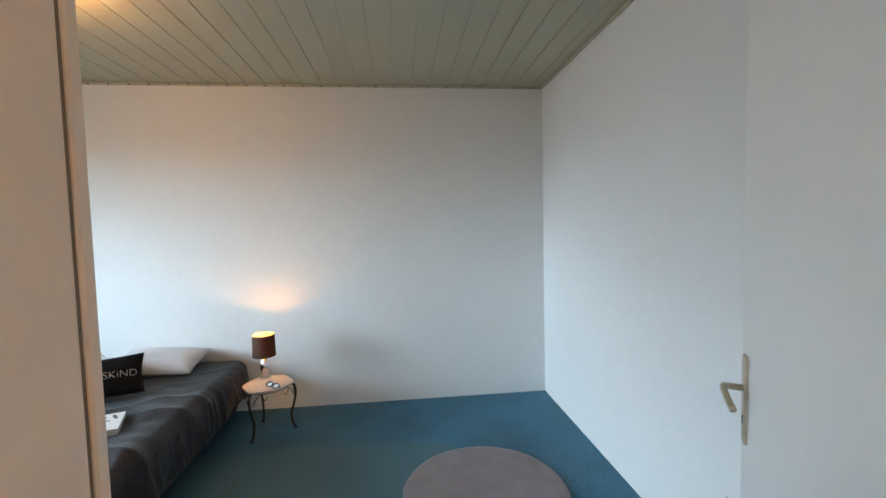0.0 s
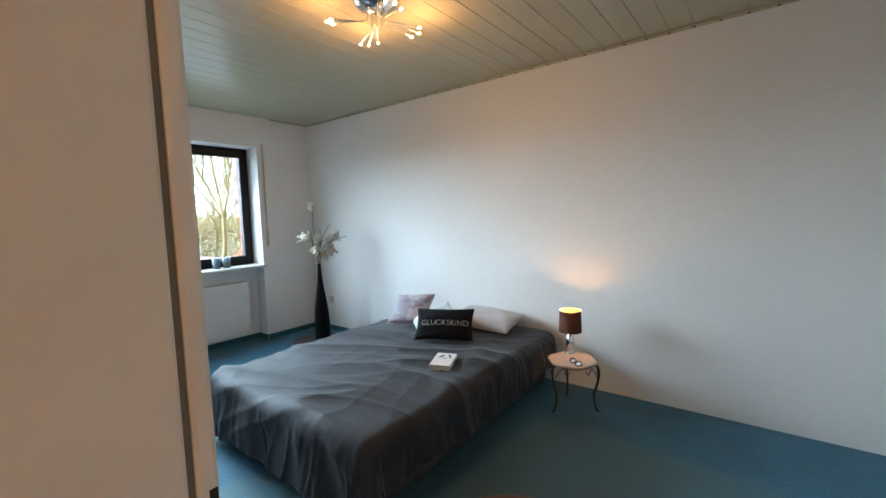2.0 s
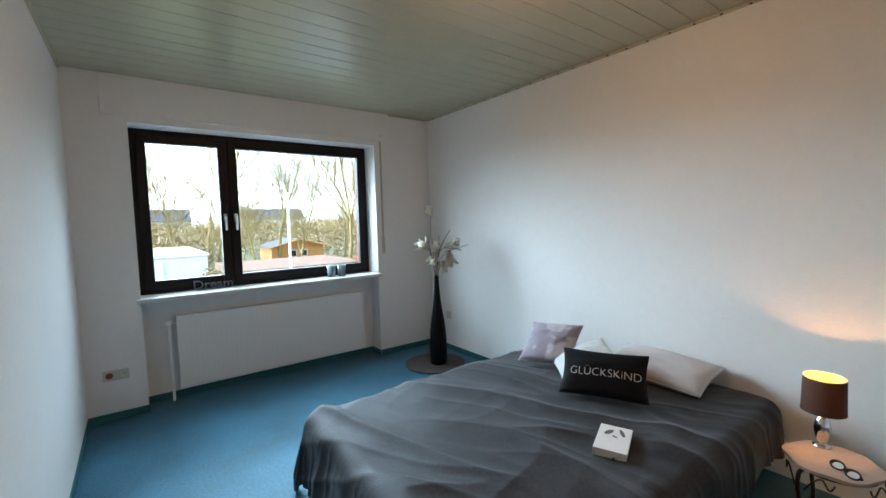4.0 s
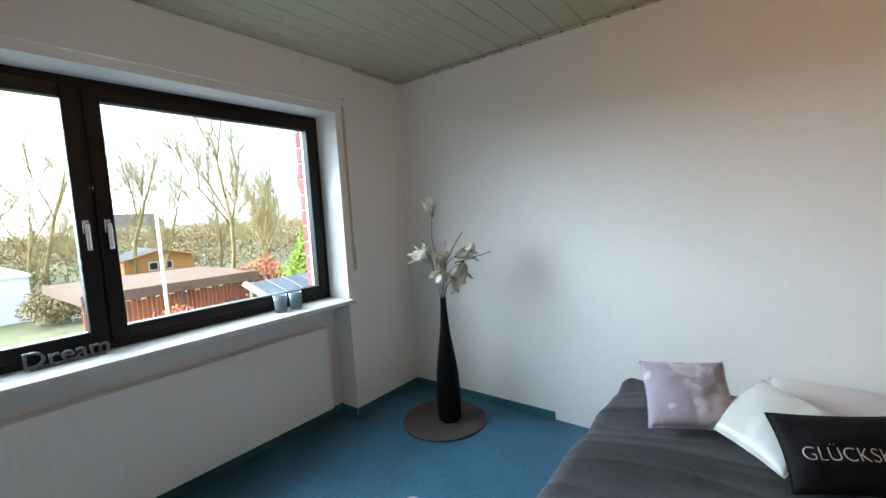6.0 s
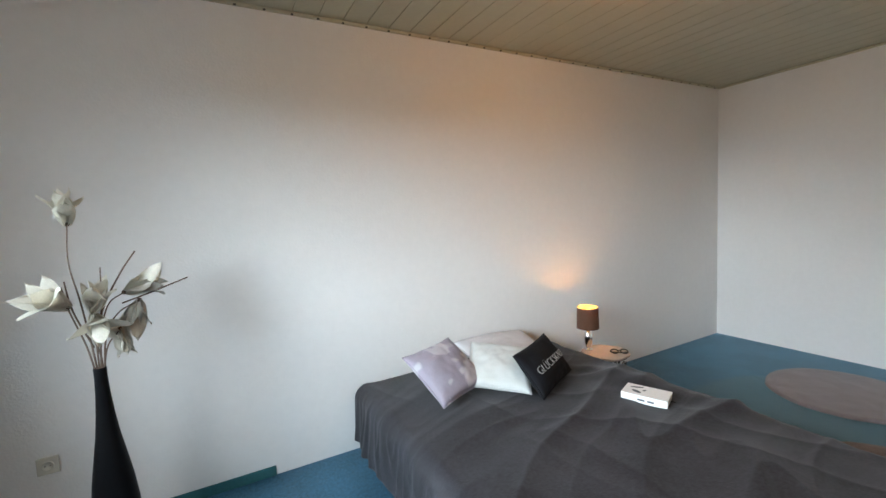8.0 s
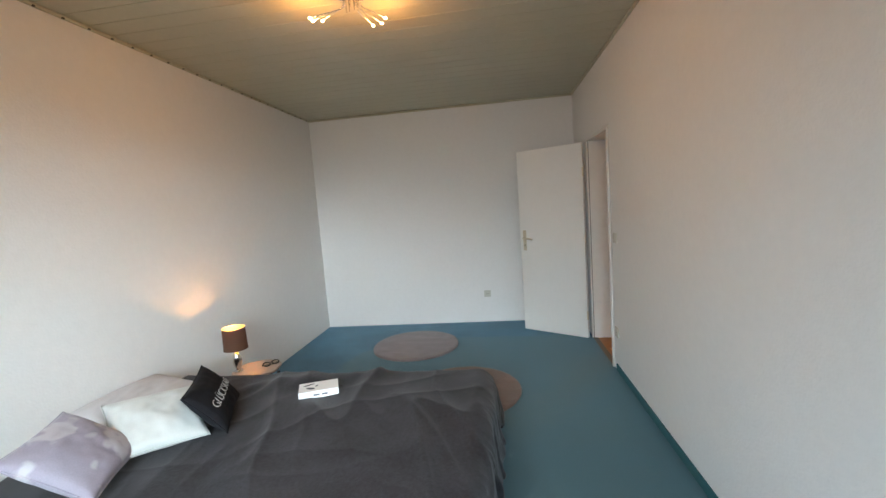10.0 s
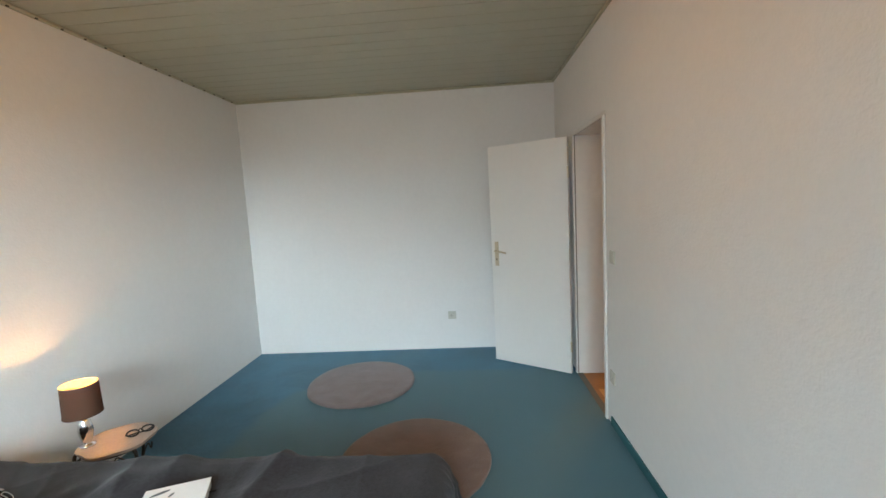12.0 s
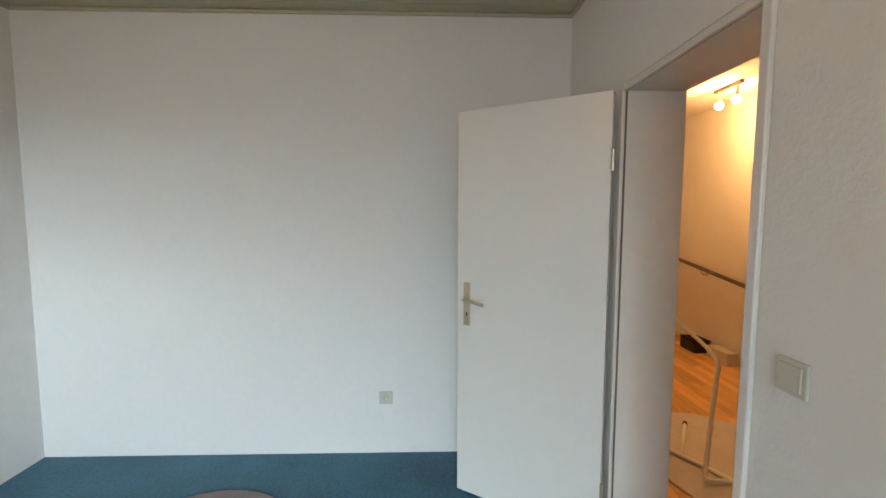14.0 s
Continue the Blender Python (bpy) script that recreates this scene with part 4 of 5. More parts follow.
# ---- hall beyond the doorway ----
HX0, HX1, HY = -1.6, 4.2, -1.72
setting("hall_floor", box(HX0, HX1, HY, YS - 0.002, -0.2, -0.004), WOOD, "orange-brown parquet hall floor", "floor")
setting("hall_wall_south", box(HX0, HX1, HY - 0.2, HY, -0.2, H + 0.2), HALLWALL, "cream-white hall wall", "wall")
setting("hall_wall_east", box(HX1, HX1 + 0.2, HY - 0.2, YH, -0.2, H + 0.2), HALLWALL, "cream-white hall end wall", "wall")
setting("hall_wall_west", box(HX0 - 0.2, HX0, HY - 0.2, YH, -0.2, H + 0.2), HALLWALL, "cream-white hall end wall", "wall")
setting("hall_wall_north", box(XE + 0.24, HX1, YH, YH + 0.2, -0.2, H + 0.2), HALLWALL, "cream-white hall side wall", "wall")
setting("hall_ceiling", box(HX0 - 0.2, HX1 + 0.2, HY - 0.2, YH - 0.001, H, H + 0.19), HALLWALL, "white hall ceiling", "ceiling")
setting("hall_baseboard", box(HX0, HX1, HY, HY + 0.014, 0, 0.06, 0.003), FRAMEWHITE, "white hall skirting board", "baseboard")


def planks():
    """Parquet staves of the hall, seen through the doorway."""
    floor_ob = bpy.data.objects["hall_floor"]
    me_by = []
    for L in (0.42, 0.60):
        me = bpy.data.meshes.new("plank")
        b = box(0, L - 0.002, 0, 0.068, -0.004, 0.0, 0.0008, seg=1)
        b.to_mesh(me)
        b.free()
        me.materials.append(STAVE)
        me_by.append((L, me))
    rnd = random.Random(4)
    count = 0
    y = HY + 0.02
    row = 0
    while y < YS - 0.11 and count < 290:
        x = 0.0 - rnd.random() * 0.4 if y < YH - 0.08 else DX0 + 0.03
        lim = 3.3 if y < YH - 0.08 else DX1 - 0.62
        while x < lim and count < 290:
            L, me = me_by[rnd.random() < 0.5]
            o = new("plank", me)
            o.parent = floor_ob
            o.location = (x, y, 0.0)
            x += L
            count += 1
        y += 0.0695


STAVE = mat("oiled oak stave", (0.66, 0.36, 0.10), 0.33, vary=0.2, scale=5, fine=60, bump=0.1)
_n, _l = STAVE.node_tree.nodes, STAVE.node_tree.links
_oi = _n.new("ShaderNodeObjectInfo")
_mr = _n.new("ShaderNodeMapRange")
_mr.inputs[3].default_value, _mr.inputs[4].default_value = 0.75, 1.25
_sc = _n.new("ShaderNodeVectorMath")
_sc.operation = "SCALE"
_src = _n["Principled BSDF"].inputs["Base Color"].links[0].from_socket
_l.new(_oi.outputs["Random"], _mr.inputs[0])
_l.new(_src, _sc.inputs[0])
_l.new(_mr.outputs[0], _sc.inputs["Scale"])
_l.new(_sc.outputs[0], _n["Principled BSDF"].inputs["Base Color"])
planks()


def handrail():
    h = thing("handrail", pose(0, HY, 0), "brown wooden handrail on the hall wall", "handrail")
    part("rail", tube([(3.9, 0.075, 1.00), (3.2, 0.075, 0.905), (2.3, 0.075, 0.785), (1.6, 0.075, 0.69)], 0.021, 12), RAILWOOD, h, smooth=True)
    for x, z in ((3.12, 0.894), (2.2, 0.771)):
        part("bracket", tube(curve_pts([(x, 0.0, z - 0.07), (x, 0.05, z - 0.065), (x, 0.075, z - 0.02)], 5), 0.007, 8), BRASSY, h, smooth=True)
        part("rosette", cyl(0.025, 0, 0.008, 16, m=pose(x, 0, z - 0.07, -90, 0, 0)), BRASSY, h)


RAILWOOD = mat("brown rail wood", (0.09, 0.05, 0.03), 0.4, vary=0.2, scale=8, fine=80)
handrail()


def hall_rug():
    r = thing("hall_rug", pose(0.95, -0.45, 0), "pale grey hall rug on the parquet", "rug")
    bm = cyl(0.62, 0.001, 0.012, 64, bevel=0.004)
    bm.transform(Matrix.Diagonal((1.0, 0.78, 1, 1)))
    part("rug_body", bm, HALLRUG, r)


HALLRUG = mat("pale grey short pile", (0.60, 0.55, 0.51), 0.95, vary=0.12, fine=120, bump=0.5, bump_scale=200)
hall_rug()


def clothes_stand():
    c = thing("clothes_stand", pose(0, 0, 0), "white tubular clothes stand in the hall", "clothes stand")
    z0 = 0.026
    pts = [(1.11, -0.10, z0), (0.77, -0.30, z0), (0.745, -0.255, z0 + 0.004), (0.752, -0.16, z0 + 0.012), (0.765, -0.165, 0.12), (0.815, -0.23, 0.55), (0.83, -0.245, 0.66), (0.92, -0.23, 0.73), (1.14, -0.17, 0.84)]
    part("tube", tube(curve_pts(pts, 8), 0.012, 10), WHITETUBE, c, smooth=True)
    part("cross_bar", tube([(0.985, -0.165, z0), (1.36, -0.42, z0)], 0.011, 10), WHITETUBE, c, smooth=True)
    part("end_cap", cyl(0.014, 0, 0.03, 12, m=pose(1.36, -0.42, z0, 90, 0, 56)), IRON, c)


WHITETUBE = mat("white coated tube", (0.80, 0.78, 0.74), 0.35, vary=0.02)
clothes_stand()
s = thing("black_box", pose(3.02, HY + 0.16, 0), "small black box by the hall skirting", "box")
part("body", box(-0.13, 0.13, -0.09, 0.09, 0, 0.12, 0.012), IRON, s)
part("lid", box(-0.135, 0.135, -0.095, 0.095, 0.12, 0.135, 0.006), VASE, s)
s = thing("cardboard_box", pose(2.66, HY + 0.11, 0), "pale cardboard box against the hall wall", "box")
part("body", box(-0.15, 0.15, -0.06, 0.06, 0, 0.12, 0.004), HALLRUG, s)
part("flap", box(-0.15, 0.15, -0.06, 0.06, 0.1205, 0.124, 0.001), HALLRUG, s)
w = thing("wall_picture", pose(HX1, -0.98, 1.32, 0, 0, -90), "plain white board on the hall wall", "picture")
part("board", box(-0.25, 0.25, -0.02, 0, -0.5, 0.5, 0.003), PAPER, w)


def hall_lamp():
    x, y = 2.35, -1.30
    h = thing("hall_spot_lamp", pose(x, y, H), "ceiling spot bar with two lit bulbs", "ceiling lamp")
    part("bar", box(-0.17, 0.17, -0.02, 0.02, -0.03, -0.002, 0.004), RAILWOOD, h)
    for dx in (-0.11, 0.11):
        s = part("spot", cyl(0.014, -0.12, -0.03, 14, m=pose(dx, 0, 0)), BRASSY, h)
        bm = bmesh.new()
        bmesh.ops.create_uvsphere(bm, u_segments=16, v_segments=10, radius=0.036, matrix=Matrix.Translation((dx, 0, -0.155)))
        part("bulb", bm, HALLBULB, s, "glowing warm globe bulb", smooth=True)
    l = new("hall_light", bpy.data.lights.new("hall_light", "POINT"))
    l.data.energy, l.data.color, l.data.shadow_soft_size = HALL_W, (1.0, 0.45, 0.14), 0.06
    l.location = (x, y, H - 0.25)


HALLBULB = glow("hall bulb glow", (1.0, 0.66, 0.30), 2.5)
hall_lamp()

# ---- outside ----
G = -2.9
GRASS = mat("winter lawn and leaf litter", (0.125, 0.12, 0.05), 0.95, vary=0.5, scale=0.35, fine=3, bump=0.6, bump_scale=6)
BARK = mat("mossy bark", (0.27, 0.205, 0.075), 0.9, vary=0.35, scale=3, fine=20, bump=0.5, bump_scale=18)
WHITEWALL = mat("white render", (0.75, 0.74, 0.72), 0.85, vary=0.05, scale=0.6, fine=8)
MOSSROOF = mat("mossy flat roof", (0.22, 0.20, 0.10), 0.95, vary=0.35, scale=0.8, fine=6)
CABINWOOD = mat("honey timber cladding", (0.48, 0.23, 0.055), 0.6, vary=0.15, scale=2, fine=18)
ROOFFELT = mat("grey roof felt", (0.17, 0.17, 0.18), 0.85, vary=0.2, scale=1.5)
CARROOF = mat("brown carport edge", (0.17, 0.115, 0.085), 1.0, vary=0.2, scale=1.2, spec=0.05)
REDFENCE = mat("red-stained boards", (0.46, 0.14, 0.06), 0.75, vary=0.35, scale=1.5, fine=15)
ORANGEBRICK = mat("orange brick", (0.30, 0.085, 0.036), 0.8, vary=0.2, scale=2, fine=20, bump=0.3)
REDBRICK = mat("dark red brick", (0.17, 0.032, 0.028), 0.75, vary=0.2, scale=12, fine=60, bump=0.3)
MORTAR = mat("grey mortar", (0.36, 0.34, 0.32), 0.9, vary=0.12, fine=60)
CONIFER = mat("bright conifer green", (0.24, 0.30, 0.03), 0.8, vary=0.4, scale=3, fine=30)
RUSSET = mat("russet beech leaves", (0.42, 0.17, 0.07), 0.85, vary=0.4, scale=4, fine=30)
BRUSH = mat("brown winter undergrowth", (0.25, 0.185, 0.085), 0.9, vary=0.45, scale=0.5, fine=4)
POLEWHITE = mat("white flagpole", (0.80, 0.79, 0.77), 0.5, vary=0.03)

bm = bmesh.new()
N = 60
rows = []
for j in range(N + 1):
    row = []
    for i in range(N + 1):
        f = i / N
        x = XO - 0.5 - 0.2 - (f ** 2.2) * 400
        y = -300 + 600 * j / N
        d = max(0, -x - 48)
        z = G + 3.4 * (1 - math.exp(-d / 22)) + 0.4 * noise.noise(Vector((x * 0.05, y * 0.05, 0))) * min(1, d / 20)
        row.append(bm.verts.new((x, y, z)))
    rows.append(row)
for j in range(N):
    for i in range(N):
        bm.faces.new((rows[j][i], rows[j][i + 1], rows[j + 1][i + 1], rows[j + 1][i]))
near = [r[0] for r in rows]
far = [bm.verts.new((300, v.co.y, G)) for v in near]
for a, b, c, d in zip(near, near[1:], far, far[1:]):
    bm.faces.new((a, b, d, c))
setting("ground", bm, GRASS, "winter garden ground rising to a wooded bank", "ground", smooth=True)

RAILGREY = mat("pale grey shutter rail", (0.55, 0.57, 0.58), 0.5, vary=0.05)
# outer brickwork of the window reveal and house front
house = setting("house_front", box(XO - 0.115, XO - 0.001, -4.0, WY0 - 0.12, G, 5.0), MORTAR, "brick house front around the window", "facade")
bm = box(XO - 0.115, XO - 0.001, WY1 + 0.012, 9.0, G, 5.0)
box(XO - 0.115, XO - 0.001, WY0 - 0.12, WY1 + 0.012, G, WZ0 - 0.06, bm=bm)
box(XO - 0.115, XO - 0.001, WY0 - 0.12, WY1 + 0.012, WZ1 + 0.03, 5.0, bm=bm)
reveal = setting("window_reveal", bm, MORTAR, "grey-mortared brick reveal beside the window", "facade")
me = bpy.data.meshes.new("brick")
b = box(-0.118, 0.0, -0.010, 0.008, 0, 0.112, 0.003, seg=1)
b.to_mesh(me)
b.free()
me.materials.append(REDBRICK)
z = WZ0 - 0.05
while z < WZ1 + 0.02:
    o = new("brick", me)
    o.parent = reveal
    o.location = (XO - 0.001, WY1 + 0.008, z)
    z += 0.125
setting("shutter_rail", box(XO - 0.012, XF - 0.074, WY1 - 0.028, WY1 + 0.004, WZ0 - 0.018, WZ1 + 0.02, 0.003), RAILGREY, "pale grey roller shutter guide rail", "shutter rail")
setting("outer_sill", box(XO - 0.16, XF - 0.072, WY0 - 0.05, WY1 - 0.004, WZ0 - 0.055, WZ0 - 0.02, 0.004), MORTAR, "outer window ledge", "window sill")


def garage():
    g = thing("garage", pose(-33.2, 0, G), "white rendered flat-roofed garage with mossy roof", "garage")
    part("wall", box(-13, 0, -10, 4.85, 0, 2.35), WHITEWALL, g)
    part("roof_edge", box(-13.1, 0.1, -10.1, 4.95, 2.35, 2.52, 0.02), WHITEWALL, g)
    part("roof", box(-12.9, -0.1, -9.9, 4.75, 2.5, 2.56), MOSSROOF, g)
    for y in (-7.5, -1.4, 1.1):
        part("garage_door", box(0.0, 0.06, y - 1.2, y + 1.2, 0.02, 2.05, 0.01), WHITEWALL, g)


garage()


def cabin():
    c = thing("garden_cabin", pose(-42, 13.8, G), "honey-coloured timber garden cabin with gabled roof", "cabin")
    W, hgt, rid, D = 2.5, 2.2, 2.85, 4.5
    bm = bmesh.new()
    f = [bm.verts.new((0, y, z)) for y, z in ((-W, 0), (W, 0), (W, hgt), (0, rid), (-W, hgt))]
    k = [bm.verts.new((-D, y, z)) for y, z in ((-W, 0), (W, 0), (W, hgt), (0, rid), (-W, hgt))]
    bm.faces.new(f)
    bm.faces.new(k[::-1])
    for i in range(5):
        j = (i + 1) % 5
        bm.faces.new((f[i], k[i], k[j], f[j]))
    part("wall", bm, CABINWOOD, c)
    for i in range(16):
        z = 0.08 + i * 0.165
        half = W + 0.012 if z < hgt - 0.1 else max(0.2, W * (rid - z - 0.15) / (rid - hgt))
        part("board", box(0.002, 0.035, -half, half, z, z + 0.15, 0.012, seg=1), CABINWOOD, c)
    for s in (-1, 1):
        bm = bmesh.new()
        e = (s * (W + 0.35), hgt - 0.10)
        vs = [bm.verts.new(p) for p in ((0.5, 0, rid + 0.05), (0.5, e[0], e[1] + 0.05), (-D - 0.3, e[0], e[1] + 0.05), (-D - 0.3, 0, rid + 0.05))]
        bm.faces.new(vs)
        bmesh.ops.solidify(bm, geom=bm.faces, thickness=0.10)
        part("roof", bm, ROOFFELT, c)
        bm = tube([(0.52, 0, rid), (0.52, e[0], e[1])], 0.07, 4)
        part("barge_board", bm, CABINWOOD, c)
    for y in (-0.5, 0.55):
        w = part("window", box(0.03, 0.07, y - 0.35, y + 0.35, 1.15, 1.85, 0.01), WHITEWALL, c)
        part("pane", box(0.07, 0.075, y - 0.28, y + 0.28, 1.22, 1.78), BROWN, w)


cabin()


def carport():
    c = thing("carport", pose(-19.5, 7.2, G), "long flat carport with brown edge and red boards", "carport")
    part("roof", box(-6.0, 0.0, -2.9, 2.9, 2.30, 2.42), CARROOF, c)
    part("fascia", box(0.0, 0.06, -2.95, 2.95, 2.10, 2.46, 0.01), CARROOF, c)
    part("fascia", box(-6.0, 0.0, 2.9, 2.96, 2.10, 2.46, 0.01), CARROOF, c)
    part("fascia", box(-6.0, 0.0, -2.96, -2.9, 2.10, 2.46, 0.01), CARROOF, c)
    for y in (-2.7, 0.0, 2.7):
        part("post", box(-0.14, -0.02, y - 0.06, y + 0.06, 0, 2.3), CARROOF, c)
    for i in range(36):
        y = -2.75 + i * 0.155
        part("board", box(-1.05, -1.0, y, y + 0.135, 0.05, 1.95 + 0.05 * math.sin(i * 2.1), 0.008, seg=1), REDFENCE, c)


carport()


def flagpole():
    f = thing("flagpole", pose(-13.0, 4.50, G), "slim white garden flagpole on the lawn", "flagpole")
    part("pole", cyl(0.045, 0, 5.2, 14, r2=0.03), POLEWHITE, f, smooth=True)
    part("knob", cyl(0.05, 5.2, 5.28, 14, bevel=0.02), POLEWHITE, f)


flagpole()


def neighbour():
    n = thing("neighbour_house", pose(-10.0, 9.33, G), "neighbouring orange-brick house with flat brown roof edge", "house")
    part("wall", box(-4, 0, 0, 9, 0, 5.60), ORANGEBRICK, n)
    part("roof_edge", box(-4.3, 0.35, -0.35, 9.3, 5.52, 5.95, 0.02), CARROOF, n)
    for i in range(62):
        z = 0.05 + i * 0.0873
        part("mortar_course", box(-4.0, 0.0, -0.004, 0.0, z, z + 0.012), MORTAR, n)


neighbour()


def shed_roof():
    s = thing("lean_to", pose(-9.5, 5.30, G - 0.12), "low grey ribbed lean-to roof beside the house", "lean-to")
    rise = 0.36
    bm = bmesh.new()
    vs = [bm.verts.new(p) for p in ((0, 0, 2.95), (0, 6, 2.95), (-1.4, 6, 2.95 + rise), (-1.4, 0, 2.95 + rise))]
    bm.faces.new(vs)
    bmesh.ops.solidify(bm, geom=bm.faces, thickness=0.06)
    part("roof", bm, ZINC, s)
    for i in range(16):
        y = 0.02 + i * 0.395
        part("rib", tube([(0.02, y, 2.985), (-1.4, y, 2.985 + rise)], 0.010, 6), ZINC, s)
    part("edge_board", box(0.0, 0.04, -0.05, 6.05, 2.80, 2.96, 0.006), BROWN, s)
    part("verge", tube([(0.03, -0.03, 2.93), (-1.4, -0.03, 2.93 + rise)], 0.06, 4), WHITEWALL, s)
    for x in (-0.1, -1.3):
        for y in (0.1, 5.8):
            part("post", box(x - 0.06, x + 0.06, y - 0.06, y + 0.06, 0, 2.93 + (rise if x < -1 else 0)), CARROOF, s)


ZINC = mat("grey ribbed sheet", (0.17, 0.185, 0.21), 0.8, vary=0.12, scale=2, fine=12)
shed_roof()


def parked_car():
    c = thing("parked_car", pose(-14.6, 6.6, G, 0, 0, 20), "silver-grey parked car under the carports", "car")
    prof = [(-2.1, 0.35), (-2.12, 0.70), (-1.95, 0.86), (-1.15, 0.95), (-0.45, 1.42), (0.75, 1.45), (1.55, 1.0), (2.1, 0.88), (2.14, 0.5), (2.05, 0.32)]
    bm = bmesh.new()
    for y in (-0.85, 0.85):
        bm.faces.new([bm.verts.new((x, y * (0.86 if z > 1.1 else 1), z)) for x, z in prof])
    v = list(bm.verts)
    n = len(prof)
    for i in range(n):
        j = (i + 1) % n
        bm.faces.new((v[i], v[j], v[n + j], v[n + i]))
    bmesh.ops.bevel(bm, geom=list(bm.edges), offset=0.06, segments=3, affect="EDGES")
    body = part("body", bm, CARPAINT, c, smooth=True)
    bm = bmesh.new()
    bm.faces.new([bm.verts.new(p) for p in ((-1.17, -0.70, 0.99), (-1.17, 0.70, 0.99), (-0.50, 0.64, 1.41), (-0.50, -0.64, 1.41))])
    bmesh.ops.translate(bm, verts=bm.verts, vec=(-0.03, 0, 0.03))
    part("windscreen", bm, BROWN, body)
    for s in (-1, 1):
        bm = bmesh.new()
        bm.faces.new([bm.verts.new(p) for p in ((-0.95, s * 0.835, 1.0), (1.2, s * 0.835, 1.0), (0.7, s * 0.76, 1.36), (-0.42, s * 0.76, 1.36))])
        part("side_window", bm, BROWN, body)
        for x in (-1.35, 1.35):
            w = part("wheel", cyl(0.31, -0.1, 0.1, 24, m=pose(x, s * 0.78, 0.31, 90, 0, 0), bevel=0.03), IRON, c)
            part("rim", cyl(0.19, -0.105, 0.105, 18, m=pose(x, s * 0.78, 0.31, 90, 0, 0)), CHROME, w)


CARPAINT = mat("silver car paint", (0.45, 0.47, 0.49), 0.3, metal=0.4, vary=0.04)
parked_car()


def leaf_cloud(bm, centre, size, count, rnd, leaf, shape=1.0):
    """Many small leaves in an uneven body."""
    for _ in range(count):
        while True:
            p = Vector((rnd.uniform(-1, 1), rnd.uniform(-1, 1), rnd.uniform(-1, 1)))
            if 0.25 < p.length < 1:
                break
        p = p * (0.85 + 0.3 * noise.noise(p * 2 + Vector(centre)))
        if shape > 1:
            k = max(0.08, (1 - (p.z + 1) / 2) ** 0.75)
            p.x, p.y = p.x * k * 1.25, p.y * k * 1.25
        q = Vector(centre) + Vector((p.x * size[0], p.y * size[1], p.z * size[2]))
        a = Vector((rnd.gauss(0, 1), rnd.gauss(0, 1), rnd.gauss(0, 1))).normalized()
        b = a.orthogonal().normalized()
        s = leaf * rnd.uniform(0.6, 1.4)
        bm.faces.new([bm.verts.new(q + a * s), bm.verts.new(q + b * s * 0.6), bm.verts.new(q - a * s), bm.verts.new(q - b * s * 0.6)])


def bush(name, at, size, count, material, label, leaf, shape=1.0, seed=0):
    b = thing(name, pose(*at), label, "bush" if shape == 1 else "tree")
    rnd = random.Random(seed)
    bm = bmesh.new()
    leaf_cloud(bm, (0, 0, size[2]), size, count, rnd, leaf, shape)
    part("trunk", cyl(0.06, 0, size[2], 8, r2=0.03), BARK, b)
    part("crown", bm, material, b)


bush("conifer", (-16, 10.35, G), (1.45, 1.45, 2.35), 5200, CONIFER, "bright green columnar conifer", 0.075, 1.6, 3)
bush("beech_bush", (-20.5, 10.9, G), (1.2, 1.3, 1.6), 3600, RUSSET, "russet-leaved round beech bush", 0.07, 1.0, 4)
bush("garden_shrub", (-30.5, 5.4, G), (1.6, 1.7, 0.95), 2600, BRUSH, "brown leafless garden shrub", 0.08, 1.0, 6)
bush("red_shrub", (-17.8, 6.3, G), (0.7, 1.3, 1.0), 1500, REDFENCE, "reddish bare shrub before the carport", 0.05, 1.0, 7)


